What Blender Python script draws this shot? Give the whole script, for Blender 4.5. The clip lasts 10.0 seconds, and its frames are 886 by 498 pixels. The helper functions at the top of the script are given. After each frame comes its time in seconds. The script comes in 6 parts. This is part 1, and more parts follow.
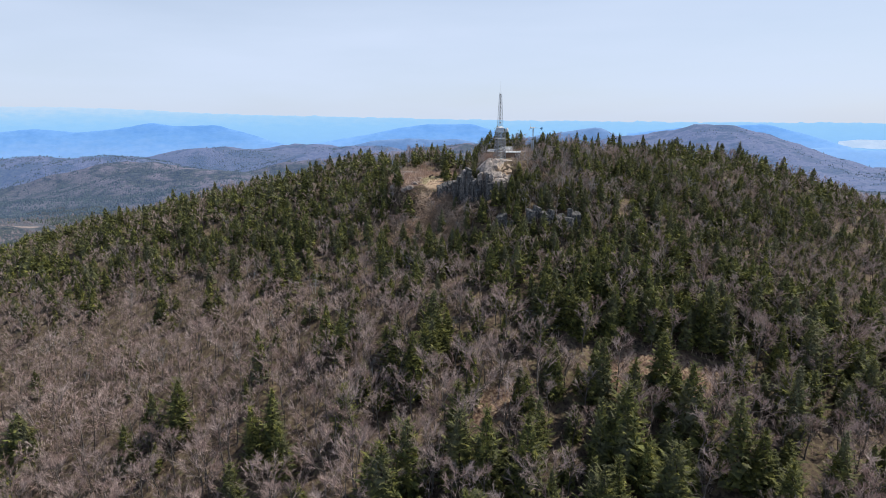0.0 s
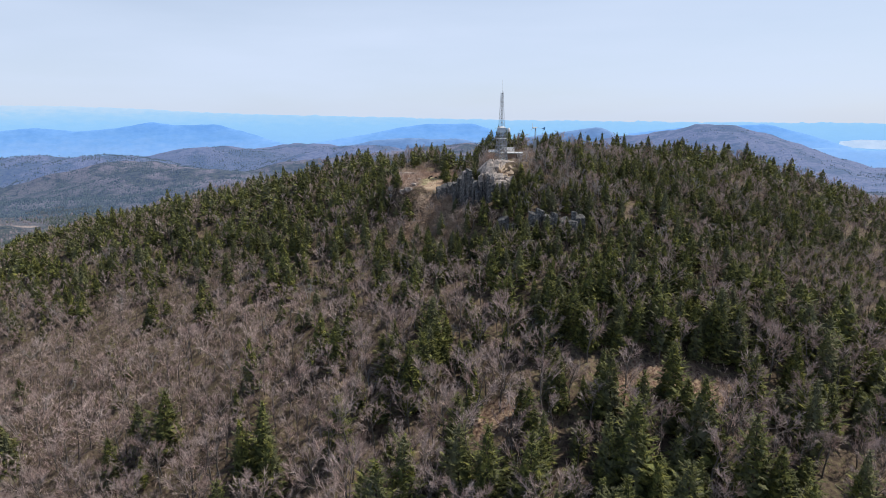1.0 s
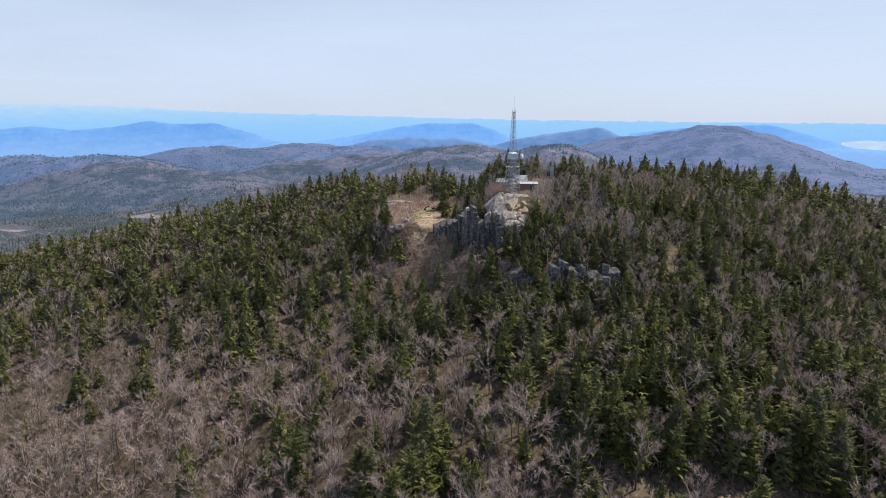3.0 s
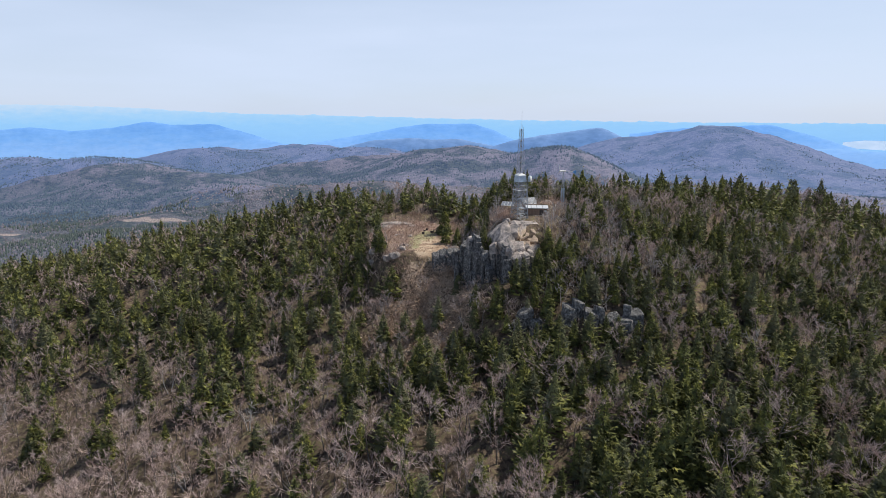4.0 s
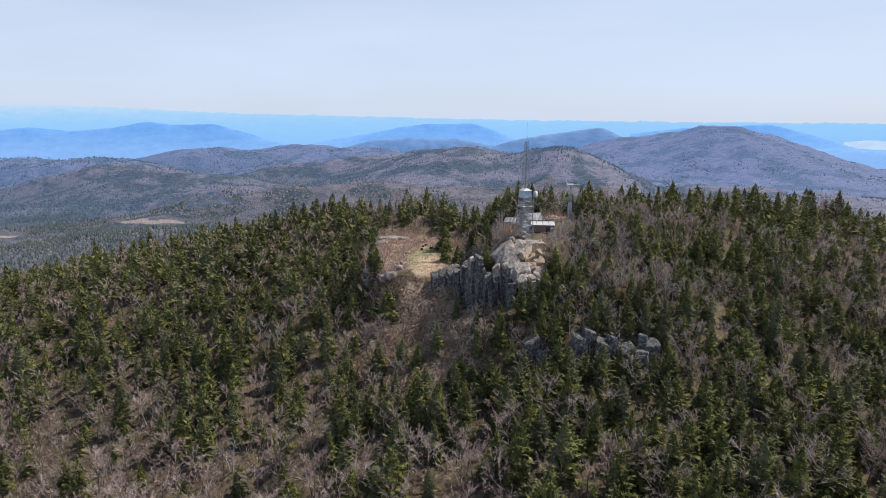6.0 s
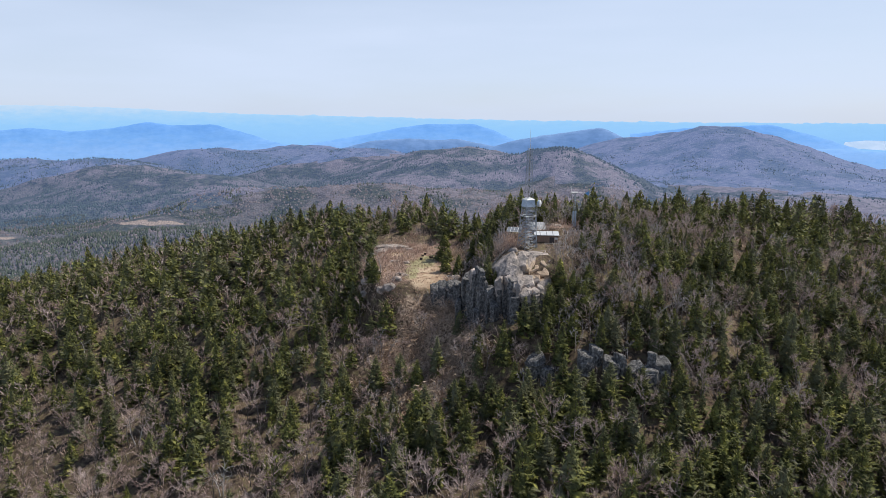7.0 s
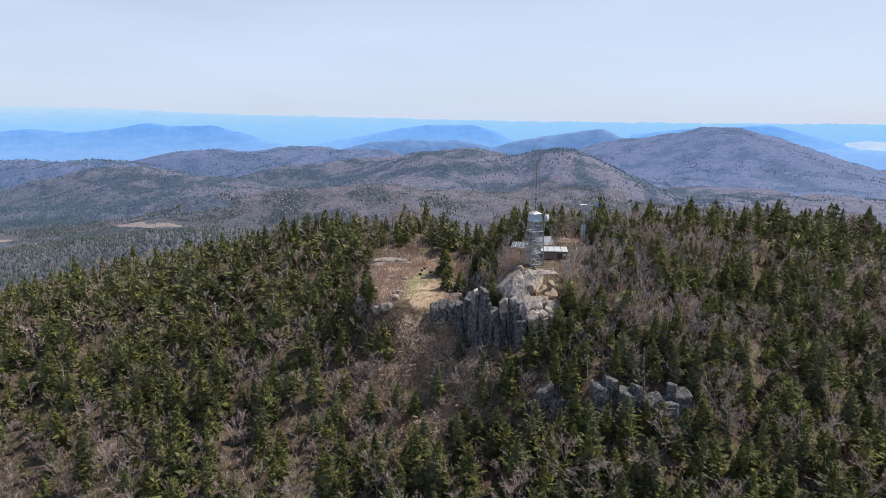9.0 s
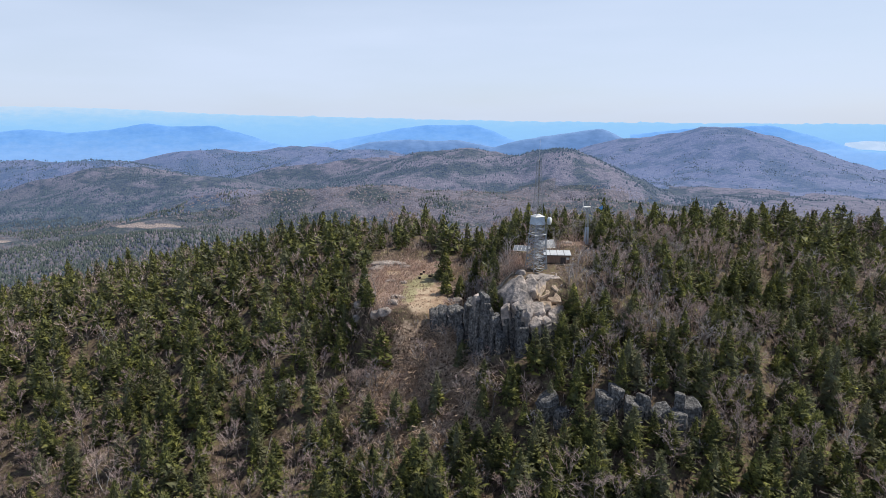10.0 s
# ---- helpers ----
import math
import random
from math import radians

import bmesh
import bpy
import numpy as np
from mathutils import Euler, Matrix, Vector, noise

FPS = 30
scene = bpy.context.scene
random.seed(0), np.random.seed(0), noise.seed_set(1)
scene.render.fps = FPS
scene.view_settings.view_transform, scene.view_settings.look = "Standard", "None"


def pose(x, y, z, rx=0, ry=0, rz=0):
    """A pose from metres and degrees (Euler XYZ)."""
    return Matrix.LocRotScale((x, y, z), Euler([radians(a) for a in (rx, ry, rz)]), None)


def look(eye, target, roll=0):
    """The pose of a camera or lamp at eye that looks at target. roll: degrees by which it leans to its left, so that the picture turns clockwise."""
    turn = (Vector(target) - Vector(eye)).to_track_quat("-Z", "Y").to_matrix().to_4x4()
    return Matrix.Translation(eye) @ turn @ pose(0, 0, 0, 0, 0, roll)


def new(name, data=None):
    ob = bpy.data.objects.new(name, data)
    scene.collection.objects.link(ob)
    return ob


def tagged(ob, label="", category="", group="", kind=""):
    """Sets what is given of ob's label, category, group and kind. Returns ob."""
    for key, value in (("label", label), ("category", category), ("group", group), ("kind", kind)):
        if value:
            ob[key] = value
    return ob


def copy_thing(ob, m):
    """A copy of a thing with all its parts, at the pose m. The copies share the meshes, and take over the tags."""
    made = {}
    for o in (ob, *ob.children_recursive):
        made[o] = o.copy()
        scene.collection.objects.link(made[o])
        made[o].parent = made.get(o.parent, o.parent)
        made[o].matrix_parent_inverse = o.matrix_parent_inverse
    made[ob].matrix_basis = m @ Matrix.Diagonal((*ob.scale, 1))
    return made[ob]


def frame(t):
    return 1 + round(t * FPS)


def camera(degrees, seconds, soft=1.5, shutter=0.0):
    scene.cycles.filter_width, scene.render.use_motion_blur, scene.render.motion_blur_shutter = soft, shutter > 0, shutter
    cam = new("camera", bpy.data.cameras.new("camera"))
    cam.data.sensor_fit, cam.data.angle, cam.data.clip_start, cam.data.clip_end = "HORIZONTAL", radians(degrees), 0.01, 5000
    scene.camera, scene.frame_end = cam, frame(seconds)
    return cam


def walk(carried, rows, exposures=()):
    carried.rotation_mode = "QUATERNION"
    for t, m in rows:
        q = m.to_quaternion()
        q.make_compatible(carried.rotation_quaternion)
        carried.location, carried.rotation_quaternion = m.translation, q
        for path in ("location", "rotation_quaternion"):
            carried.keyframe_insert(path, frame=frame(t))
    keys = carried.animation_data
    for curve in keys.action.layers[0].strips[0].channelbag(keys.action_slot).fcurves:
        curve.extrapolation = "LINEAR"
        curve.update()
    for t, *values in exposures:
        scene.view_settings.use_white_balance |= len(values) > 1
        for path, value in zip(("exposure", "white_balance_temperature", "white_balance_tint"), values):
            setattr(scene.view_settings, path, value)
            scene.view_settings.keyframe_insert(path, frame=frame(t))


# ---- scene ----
cam = camera(72.0, 10.0, soft=0.5)
PATH = [
    (0, -14.73, -168.33, 11.75, 77.73, -0.21, 0.29),
    (0.5, -14.62, -166.23, 11.72, 77.76, -0.21, 0.30),
    (0.9, -14.51, -164.45, 11.72, 77.70, -0.15, 0.32),
    (1, -14.51, -163.30, 11.75, 77.69, -0.13, 0.33),
    (1.1, -14.47, -159.54, 12.20, 77.66, -0.05, 0.30),
    (1.2, -14.45, -155.78, 12.75, 77.66, -0.05, 0.30),
    (1.3, -14.45, -152.02, 13.32, 77.66, -0.05, 0.30),
    (1.4, -14.42, -148.26, 13.89, 77.66, -0.05, 0.30),
    (1.5, -14.36, -144.50, 14.44, 77.63, 0.02, 0.27),
    (1.6, -14.35, -143.30, 14.58, 77.62, 0.00, 0.28),
    (2, -14.30, -141.55, 14.98, 77.58, -0.00, 0.29),
    (2.5, -14.33, -139.08, 15.57, 77.60, 0.01, 0.28),
    (2.7, -14.34, -137.32, 15.88, 77.57, 0.05, 0.29),
    (3.8, -14.41, -119.55, 19.98, 77.57, -0.03, 0.29),
    (4, -14.41, -118.60, 20.20, 77.57, -0.03, 0.29),
    (4.5, -14.31, -116.29, 20.72, 77.55, -0.02, 0.32),
    (5, -14.33, -114.06, 21.27, 77.52, -0.03, 0.31),
    (5.5, -14.32, -112.16, 21.72, 77.53, -0.04, 0.31),
    (7, -14.36, -105.88, 23.25, 77.55, -0.07, 0.32),
    (7.5, -14.32, -103.73, 23.74, 77.57, -0.06, 0.34),
    (8, -14.38, -101.88, 24.03, 77.59, -0.03, 0.33),
    (8.5, -14.47, -99.86, 24.35, 77.59, -0.07, 0.32),
    (9, -14.50, -98.30, 24.42, 77.61, -0.09, 0.31),
    (9.5, -14.51, -96.71, 24.41, 77.62, -0.13, 0.31),
    (10, -14.50, -95.42, 24.40, 77.62, -0.13, 0.30),
]
walk(cam, [(t, pose(x, y, z, tilt, 0, turn) @ pose(0, 0, 0, 0, 0, lean)) for t, x, y, z, tilt, lean, turn in PATH])

# ---------- world, sun ----------
SUN_TURN, SUN_LIFT = 66.0, 54.0     # degrees right of the +y axis, degrees above the horizon
world = bpy.data.worlds.new("sky")
scene.world = world
world.use_nodes = True
wn, wl = world.node_tree.nodes, world.node_tree.links
wn.clear()
w_out, w_bg = wn.new("ShaderNodeOutputWorld"), wn.new("ShaderNodeBackground")
w_sky = wn.new("ShaderNodeTexSky")
w_sky.sky_type, w_sky.sun_disc = "NISHITA", False
w_sky.sun_elevation, w_sky.sun_rotation = radians(SUN_LIFT), radians(SUN_TURN)
w_sky.altitude, w_sky.air_density, w_sky.dust_density, w_sky.ozone_density = 900, 1.0, 1.2, 2.0
# thin high cloud over the blue
w_geo, w_map = wn.new("ShaderNodeTexCoord"), wn.new("ShaderNodeMapping")
w_map.inputs["Scale"].default_value = (1.2, 1.2, 7.0)
w_noise, w_ramp, w_mix = wn.new("ShaderNodeTexNoise"), wn.new("ShaderNodeValToRGB"), wn.new("ShaderNodeMixRGB")
w_noise.inputs["Scale"].default_value, w_noise.inputs["Detail"].default_value = 1.7, 5
w_ramp.color_ramp.elements[0].position, w_ramp.color_ramp.elements[1].position = 0.3, 0.75
w_ramp.color_ramp.elements[0].color, w_ramp.color_ramp.elements[1].color = (0.72, 0.72, 0.72, 1), (0.97, 0.97, 0.97, 1)
w_mix.inputs[2].default_value = (6.7, 7.8, 9.9, 1)
wl.new(w_geo.outputs["Generated"], w_map.inputs["Vector"])
wl.new(w_map.outputs["Vector"], w_noise.inputs["Vector"])
wl.new(w_noise.outputs["Fac"], w_ramp.inputs["Fac"])
w_sep, w_fade, w_mul = wn.new("ShaderNodeSeparateXYZ"), wn.new("ShaderNodeMapRange"), wn.new("ShaderNodeMath")
w_fade.inputs["From Min"].default_value, w_fade.inputs["From Max"].default_value = 0.13, 0.55
w_fade.inputs["To Min"].default_value, w_fade.inputs["To Max"].default_value = 1.0, 0.05
w_mul.operation = "MULTIPLY"
wl.new(w_geo.outputs["Generated"], w_sep.inputs["Vector"])
wl.new(w_sep.outputs["Z"], w_fade.inputs["Value"])
wl.new(w_ramp.outputs["Color"], w_mul.inputs[0])
wl.new(w_fade.outputs["Result"], w_mul.inputs[1])
wl.new(w_mul.outputs["Value"], w_mix.inputs[0])
wl.new(w_sky.outputs["Color"], w_mix.inputs[1])
wl.new(w_mix.outputs[0], w_bg.inputs["Color"])
w_bg.inputs["Strength"].default_value = 0.1
wl.new(w_bg.outputs["Background"], w_out.inputs["Surface"])

sun = new("sun", bpy.data.lights.new("sun", "SUN"))
sun.data.energy, sun.data.angle, sun.data.color = 4.4, radians(0.6), (1.0, 0.95, 0.87)
_d = Vector((math.sin(radians(SUN_TURN)) * math.cos(radians(SUN_LIFT)), math.cos(radians(SUN_TURN)) * math.cos(radians(SUN_LIFT)), math.sin(radians(SUN_LIFT))))
sun.matrix_world = look(_d * 300, (0, 0, 0))
scene.view_settings.exposure = 0.0

# ---------- helpers of this scene ----------
def mat(name, stops, scale=1.0, detail=6.0, rough=0.85, bump=0.0, bump_scale=None, metal=0.0, second=None, coords="pos", stretch=(1, 1, 1), island=0.0, spec=0.3, depth=0.1):
    """A noise-driven material. stops: (place, colour) rows. second: (scale, low, high), a slower tone over it."""
    m = bpy.data.materials.new(name)
    m.use_nodes = True
    n, l = m.node_tree.nodes, m.node_tree.links
    b = n["Principled BSDF"]
    b.inputs["Roughness"].default_value, b.inputs["Metallic"].default_value = rough, metal
    b.inputs["Specular IOR Level"].default_value = spec
    if coords == "pos":
        src = n.new("ShaderNodeNewGeometry").outputs["Position"]
    else:
        src = n.new("ShaderNodeTexCoord").outputs["Object"]
    mp = n.new("ShaderNodeMapping")
    mp.inputs["Scale"].default_value = stretch
    l.new(src, mp.inputs["Vector"])
    tex, ramp = n.new("ShaderNodeTexNoise"), n.new("ShaderNodeValToRGB")
    tex.inputs["Scale"].default_value, tex.inputs["Detail"].default_value, tex.inputs["Roughness"].default_value = scale, detail, 0.65
    l.new(mp.outputs["Vector"], tex.inputs["Vector"])
    cr = ramp.color_ramp
    while len(cr.elements) < len(stops):
        cr.elements.new(0.5)
    for e, (p, c) in zip(cr.elements, stops):
        e.position, e.color = p, (*c, 1)
    l.new(tex.outputs["Fac"], ramp.inputs["Fac"])
    colour = ramp.outputs["Color"]
    if second:
        t2, r2, mx = n.new("ShaderNodeTexNoise"), n.new("ShaderNodeMapRange"), n.new("ShaderNodeVectorMath")
        t2.inputs["Scale"].default_value, t2.inputs["Detail"].default_value = second[0], 3
        l.new(mp.outputs["Vector"], t2.inputs["Vector"])
        r2.inputs["From Min"].default_value, r2.inputs["From Max"].default_value = 0.3, 0.7
        r2.inputs["To Min"].default_value, r2.inputs["To Max"].default_value = second[1], second[2]
        l.new(t2.outputs["Fac"], r2.inputs["Value"])
        mx.operation = "SCALE"
        l.new(colour, mx.inputs[0])
        l.new(r2.outputs["Result"], mx.inputs["Scale"])
        colour = mx.outputs["Vector"]
    if island:
        g, r3, mx = n.new("ShaderNodeNewGeometry"), n.new("ShaderNodeMapRange"), n.new("ShaderNodeVectorMath")
        r3.inputs["To Min"].default_value, r3.inputs["To Max"].default_value = 1 - island, 1 + island
        l.new(g.outputs["Random Per Island"], r3.inputs["Value"])
        mx.operation = "SCALE"
        l.new(colour, mx.inputs[0])
        l.new(r3.outputs["Result"], mx.inputs["Scale"])
        colour = mx.outputs["Vector"]
    l.new(colour, b.inputs["Base Color"])
    if bump:
        bt, bn = n.new("ShaderNodeTexNoise"), n.new("ShaderNodeBump")
        bt.inputs["Scale"].default_value, bt.inputs["Detail"].default_value = bump_scale or scale * 4, 5
        l.new(mp.outputs["Vector"], bt.inputs["Vector"])
        bn.inputs["Strength"].default_value, bn.inputs["Distance"].default_value = min(bump, 1.0), depth
        l.new(bt.outputs["Fac"], bn.inputs["Height"])
        l.new(bn.outputs["Normal"], b.inputs["Normal"])
    return m


def mesh_of(name, verts, faces, material, smooth=False):
    me = bpy.data.meshes.new(name)
    verts, faces = np.asarray(verts, np.float32), np.asarray(faces, np.int32)
    k = faces.shape[1]
    me.vertices.add(len(verts))
    me.vertices.foreach_set("co", verts.ravel())
    me.loops.add(faces.size)
    me.loops.foreach_set("vertex_index", faces.ravel())
    me.polygons.add(len(faces))
    me.polygons.foreach_set("loop_start", np.arange(0, faces.size, k, dtype=np.int32))
    if smooth:
        me.polygons.foreach_set("use_smooth", np.ones(len(faces), bool))
    me.update(calc_edges=True)
    me.materials.append(material)
    return me


def part(name, data, material, parent, label=""):
    """Links a bmesh or a mesh as one object under a thing or part."""
    if isinstance(data, bmesh.types.BMesh):
        me = bpy.data.meshes.new(name)
        data.to_mesh(me)
        data.free()
        me.materials.append(material)
    else:
        me = data
    ob = new(name, me)
    ob.parent = parent
    return tagged(ob, label)


def thing(name, m, label, category, group="", kind=""):
    ob = new(name)
    ob.empty_display_size = 0.3
    ob.matrix_world = m
    return tagged(ob, label, category, group, kind)


def add_box(bm, centre, size, m=None, bevel=0.0):
    r = bmesh.ops.create_cube(bm, size=1.0, matrix=(m or Matrix()) @ Matrix.Translation(centre) @ Matrix.Diagonal((*size, 1)))
    if bevel:
        es = list({e for v in r["verts"] for e in v.link_edges})
        bmesh.ops.bevel(bm, geom=es, offset=bevel, segments=2, affect="EDGES")
    return bm


def add_rod(bm, a, b, r0, r1=None, sides=6):
    a, b = Vector(a), Vector(b)
    d = b - a
    m = Matrix.Translation((a + b) / 2) @ d.to_track_quat("Z", "Y").to_matrix().to_4x4()
    bmesh.ops.create_cone(bm, cap_ends=True, segments=sides, radius1=r0, radius2=r0 if r1 is None else r1, depth=d.length, matrix=m)
    return bm


def rods(pairs, r, sides=5):
    bm = bmesh.new()
    for a, b in pairs:
        add_rod(bm, a, b, r, sides=sides)
    return bm


def soft_step(u):
    u = np.clip(u, 0, 1)
    return u * u * (3 - 2 * u)


def soft_plus(u):
    return np.logaddexp(0, u)


def wave_noise(x, y, size, seed):
    """Smooth pseudo-noise in about -1..1 from turned sines."""
    r = np.random.RandomState(seed)
    out = np.zeros_like(np.asarray(x, float))
    for k in range(7):
        a, f, ph = r.uniform(0, 6.283), (0.6 + 1.3 * r.rand()) * 6.283 / size, r.uniform(0, 6.283, 2)
        u, v = x * math.cos(a) + y * math.sin(a), -x * math.sin(a) + y * math.cos(a)
        out += np.sin(u * f + ph[0] + 0.8 * np.sin(v * f * 0.7 + ph[1]))
    return out / 4.2


# ---------- the lie of the land ----------
def hill(x, y):
    """The near hill: a shoulder that falls to the front, to both sides and to the back."""
    z = 1.9
    z = z - 2.72 * soft_plus((24.6 - y - 0.107 * x) / 10)
    z = z - 5.36 * soft_plus((-3.4 - x - 0.375 * y) / 20)
    z = z - 7.5 * soft_plus((x - 46.0 - 0.377 * y) / 20) + 3.0 * soft_plus((x - 112.0 - 0.3 * y) / 18)
    near_edge = soft_step((x + 22) / 16)
    edge = (64.0 + 0.22 * np.abs(x + 15)) * (1 - near_edge) + (38.0 + 0.32 * np.abs(x + 15)) * near_edge
    z = z - 7.5 * soft_plus((y - edge) / 11)
    z = z - 3.0 * soft_step((-25 - y) / 50)
    z = z + 3.6 * np.exp(-((x - 8) / 11) ** 2 - ((y + 22) / 7) ** 2) + 5.6 * np.exp(-((x + 6) / 9) ** 2 - ((y + 14.5) / 6) ** 2)
    # the gully under the clearing and the shoulder beside the cliff
    z = z - 3.2 * np.exp(-((x + 26) / 22) ** 2 - ((y + 14) / 12) ** 2) - 2.4 * np.exp(-((x + 66) / 30) ** 2 - ((y - 10) / 24) ** 2)
    z = z + 4.6 * np.exp(-((x - 17) / 17) ** 2 - ((y + 12) / 7) ** 2) - 2.0 * np.exp(-((x + 9) / 9) ** 2 - ((y + 26) / 8) ** 2)
    z = z + 4.2 * np.exp(-((x - 100) / 38) ** 2 - ((y - 58) / 30) ** 2) + 3.2 * np.exp(-((x - 56) / 20) ** 2 - ((y - 72) / 14) ** 2)
    z = z + 3.4 * np.exp(-((x + 14) / 4.6) ** 2 - ((y + 4.2) / 4.2) ** 2)
    return z


def clearing(x, y):
    return soft_step((1.25 - np.hypot((x + 21.5) / 10.5, (y - 17.0) / 17.0)) / 0.4)


def summit(x, y):
    front = -9.5 + np.clip(x - 2, 0, 30) * 0.35 + 2.2 * soft_step((-5 - x) / 5)
    wide = 5 + np.clip(x - 2, 0, 12) * 0.9
    f = soft_step((y - front + wide * 0.5) / wide)
    s = soft_step((x + 12 - 0.15 * y) / 9) * soft_step((60 - x) / 45)
    return f * s * soft_step((75 - y) / 45)


def ground(x, y):
    x, y = np.asarray(x, float), np.asarray(y, float)
    z = hill(x, y) + 0.7 * wave_noise(x, y, 17, 3) + 0.25 * wave_noise(x, y, 5, 4)
    c = clearing(x, y)
    z = z * (1 - c) + c * (-6.9 + 0.035 * (y - 5) + 0.1 * wave_noise(x, y, 4, 5))
    top = 0.1 + 1.5 * soft_step((y + 2) / 12) - 0.10 * np.clip(y - 16, 0, 20) - 0.30 * np.clip(y - 36, 0, 60) - 0.10 * np.clip(x - 12, 0, 60) + 0.25 * wave_noise(x, y, 9, 6)
    s = summit(x, y) * (1 - c)
    return z * (1 - s) + s * np.maximum(top, z)


def far_land(x, y):
    """The valley and the wooded hills behind, from soft mounds: place, top, reach across and along, turn."""
    r = np.hypot(x, y)
    base = -165.0 - 0.045 * np.clip(r - 1100, 0, None)
    h = np.zeros_like(x)
    for x0, y0, top, sx, sy, turn in MOUNDS:
        c, s = math.cos(radians(turn)), math.sin(radians(turn))
        u, v = (x - x0) * c + (y - y0) * s, -(x - x0) * s + (y - y0) * c
        h = h + np.maximum((top - base) * np.exp(-(u / sx) ** 2 - (v / sy) ** 2), 0) ** 5
    h = h ** (1 / 5)
    return base + h + (6 * wave_noise(x, y, 260, 11) + 3.0 * wave_noise(x, y, 95, 12)) * soft_step((r - 300) / 500)


def land(x, y):
    """The one sheet: near hill running out into the valley."""
    x, y = np.asarray(x, float), np.asarray(y, float)
    near, far = ground(x, y), far_land(x, y)
    d = near - far
    return far + np.where(d > 40, d, 40 * np.exp(np.clip(d, -400, 40) / 40 - 1))


def mound(px, dist, py, across, along, turn=0.0):
    """A hill top seen px to the side and py below eye level, per mille of its distance."""
    return (px / 1079 * dist - 14, dist - 100, 24 - py / 1079 * dist, across, along, turn)


MOUNDS = [
    # rows: sideways, distance, drop, half-width across, half-width along, turn
    mound(20, 1700, 57, 330, 420), mound(200, 1500, 57, 190, 300, 10), mound(-150, 2000, 60, 420, 300),
    mound(478, 2600, 21, 390, 620), mound(330, 2800, 41, 400, 500), mound(590, 2500, 60, 140, 460), mound(655, 2450, 72, 90, 460), mound(715, 2350, 126, 120, 480), mound(800, 2200, 156, 200, 480),
    mound(-420, 2500, 57, 420, 260), mound(-250, 2700, 53, 500, 260), mound(-620, 1750, 76, 330, 200), mound(-760, 1900, 78, 420, 260),
    mound(-480, 1450, 100, 300, 150, -8), mound(-330, 1200, 125, 300, 110, -12), mound(-60, 1150, 125, 330, 160, -15),
    mound(-740, 1150, 165, 260, 110), mound(250, 1000, 150, 300, 150), mound(620, 1300, 150, 420, 200), mound(-520, 850, 210, 160, 70),
]

# ---------- materials ----------
M_GROUND = mat("leaf_litter", [(0.31, (0.022, 0.017, 0.012)), (0.44, (0.080, 0.057, 0.039)), (0.53, (0.165, 0.118, 0.082)), (0.59, (0.125, 0.112, 0.050)), (0.68, (0.33, 0.25, 0.165))], scale=1.1, detail=10, rough=0.95, bump=1.0, bump_scale=2.2, second=(0.08, 0.7, 1.2))


def grass_patches(m, spots, stops, grain=0.45, ragged=1.0, mottle=0.5):
    """Dry grass of ragged outline laid over a ground material; spots: x, y, reach across, reach along."""
    n, l = m.node_tree.nodes, m.node_tree.links
    b = n["Principled BSDF"]
    under = b.inputs["Base Color"].links[0].from_socket
    pos = n.new("ShaderNodeNewGeometry").outputs["Position"]
    edge = n.new("ShaderNodeTexNoise")
    edge.inputs["Scale"].default_value, edge.inputs["Detail"].default_value = grain, 7
    l.new(pos, edge.inputs["Vector"])
    torn = n.new("ShaderNodeMapRange")
    torn.inputs["To Min"].default_value, torn.inputs["To Max"].default_value = 0.5 - 0.5 * ragged, 0.5 + 0.5 * ragged
    l.new(edge.outputs["Fac"], torn.inputs["Value"])
    total = None
    for x, y, rx, ry in spots:
        mp = n.new("ShaderNodeMapping")
        mp.vector_type = "TEXTURE"
        mp.inputs["Location"].default_value, mp.inputs["Scale"].default_value = (x, y, 0), (rx, ry, 1e5)
        l.new(pos, mp.inputs["Vector"])
        ln, add, rg = n.new("ShaderNodeVectorMath"), n.new("ShaderNodeMath"), n.new("ShaderNodeMapRange")
        ln.operation, add.operation = "LENGTH", "ADD"
        l.new(mp.outputs["Vector"], ln.inputs[0])
        l.new(ln.outputs["Value"], add.inputs[0])
        l.new(torn.outputs["Result"], add.inputs[1])
        rg.inputs["From Min"].default_value, rg.inputs["From Max"].default_value = 1.55, 1.3
        l.new(add.outputs["Value"], rg.inputs["Value"])
        if total is None:
            total = rg.outputs["Result"]
        else:
            mx = n.new("ShaderNodeMath")
            mx.operation = "MAXIMUM"
            l.new(total, mx.inputs[0])
            l.new(rg.outputs["Result"], mx.inputs[1])
            total = mx.outputs["Value"]
    tx, rp, mix = n.new("ShaderNodeTexNoise"), n.new("ShaderNodeValToRGB"), n.new("ShaderNodeMixRGB")
    tx.inputs["Scale"].default_value, tx.inputs["Detail"].default_value, tx.inputs["Roughness"].default_value = mottle, 9, 0.65
    l.new(pos, tx.inputs["Vector"])
    while len(rp.color_ramp.elements) < len(stops):
        rp.color_ramp.elements.new(0.5)
    for e, (p, c) in zip(rp.color_ramp.elements, stops):
        e.position, e.color = p, (*c, 1)
    l.new(tx.outputs["Fac"], rp.inputs["Fac"])
    l.new(total, mix.inputs[0])
    l.new(under, mix.inputs[1])
    l.new(rp.outputs["Color"], mix.inputs[2])
    l.new(mix.outputs[0], b.inputs["Base Color"])


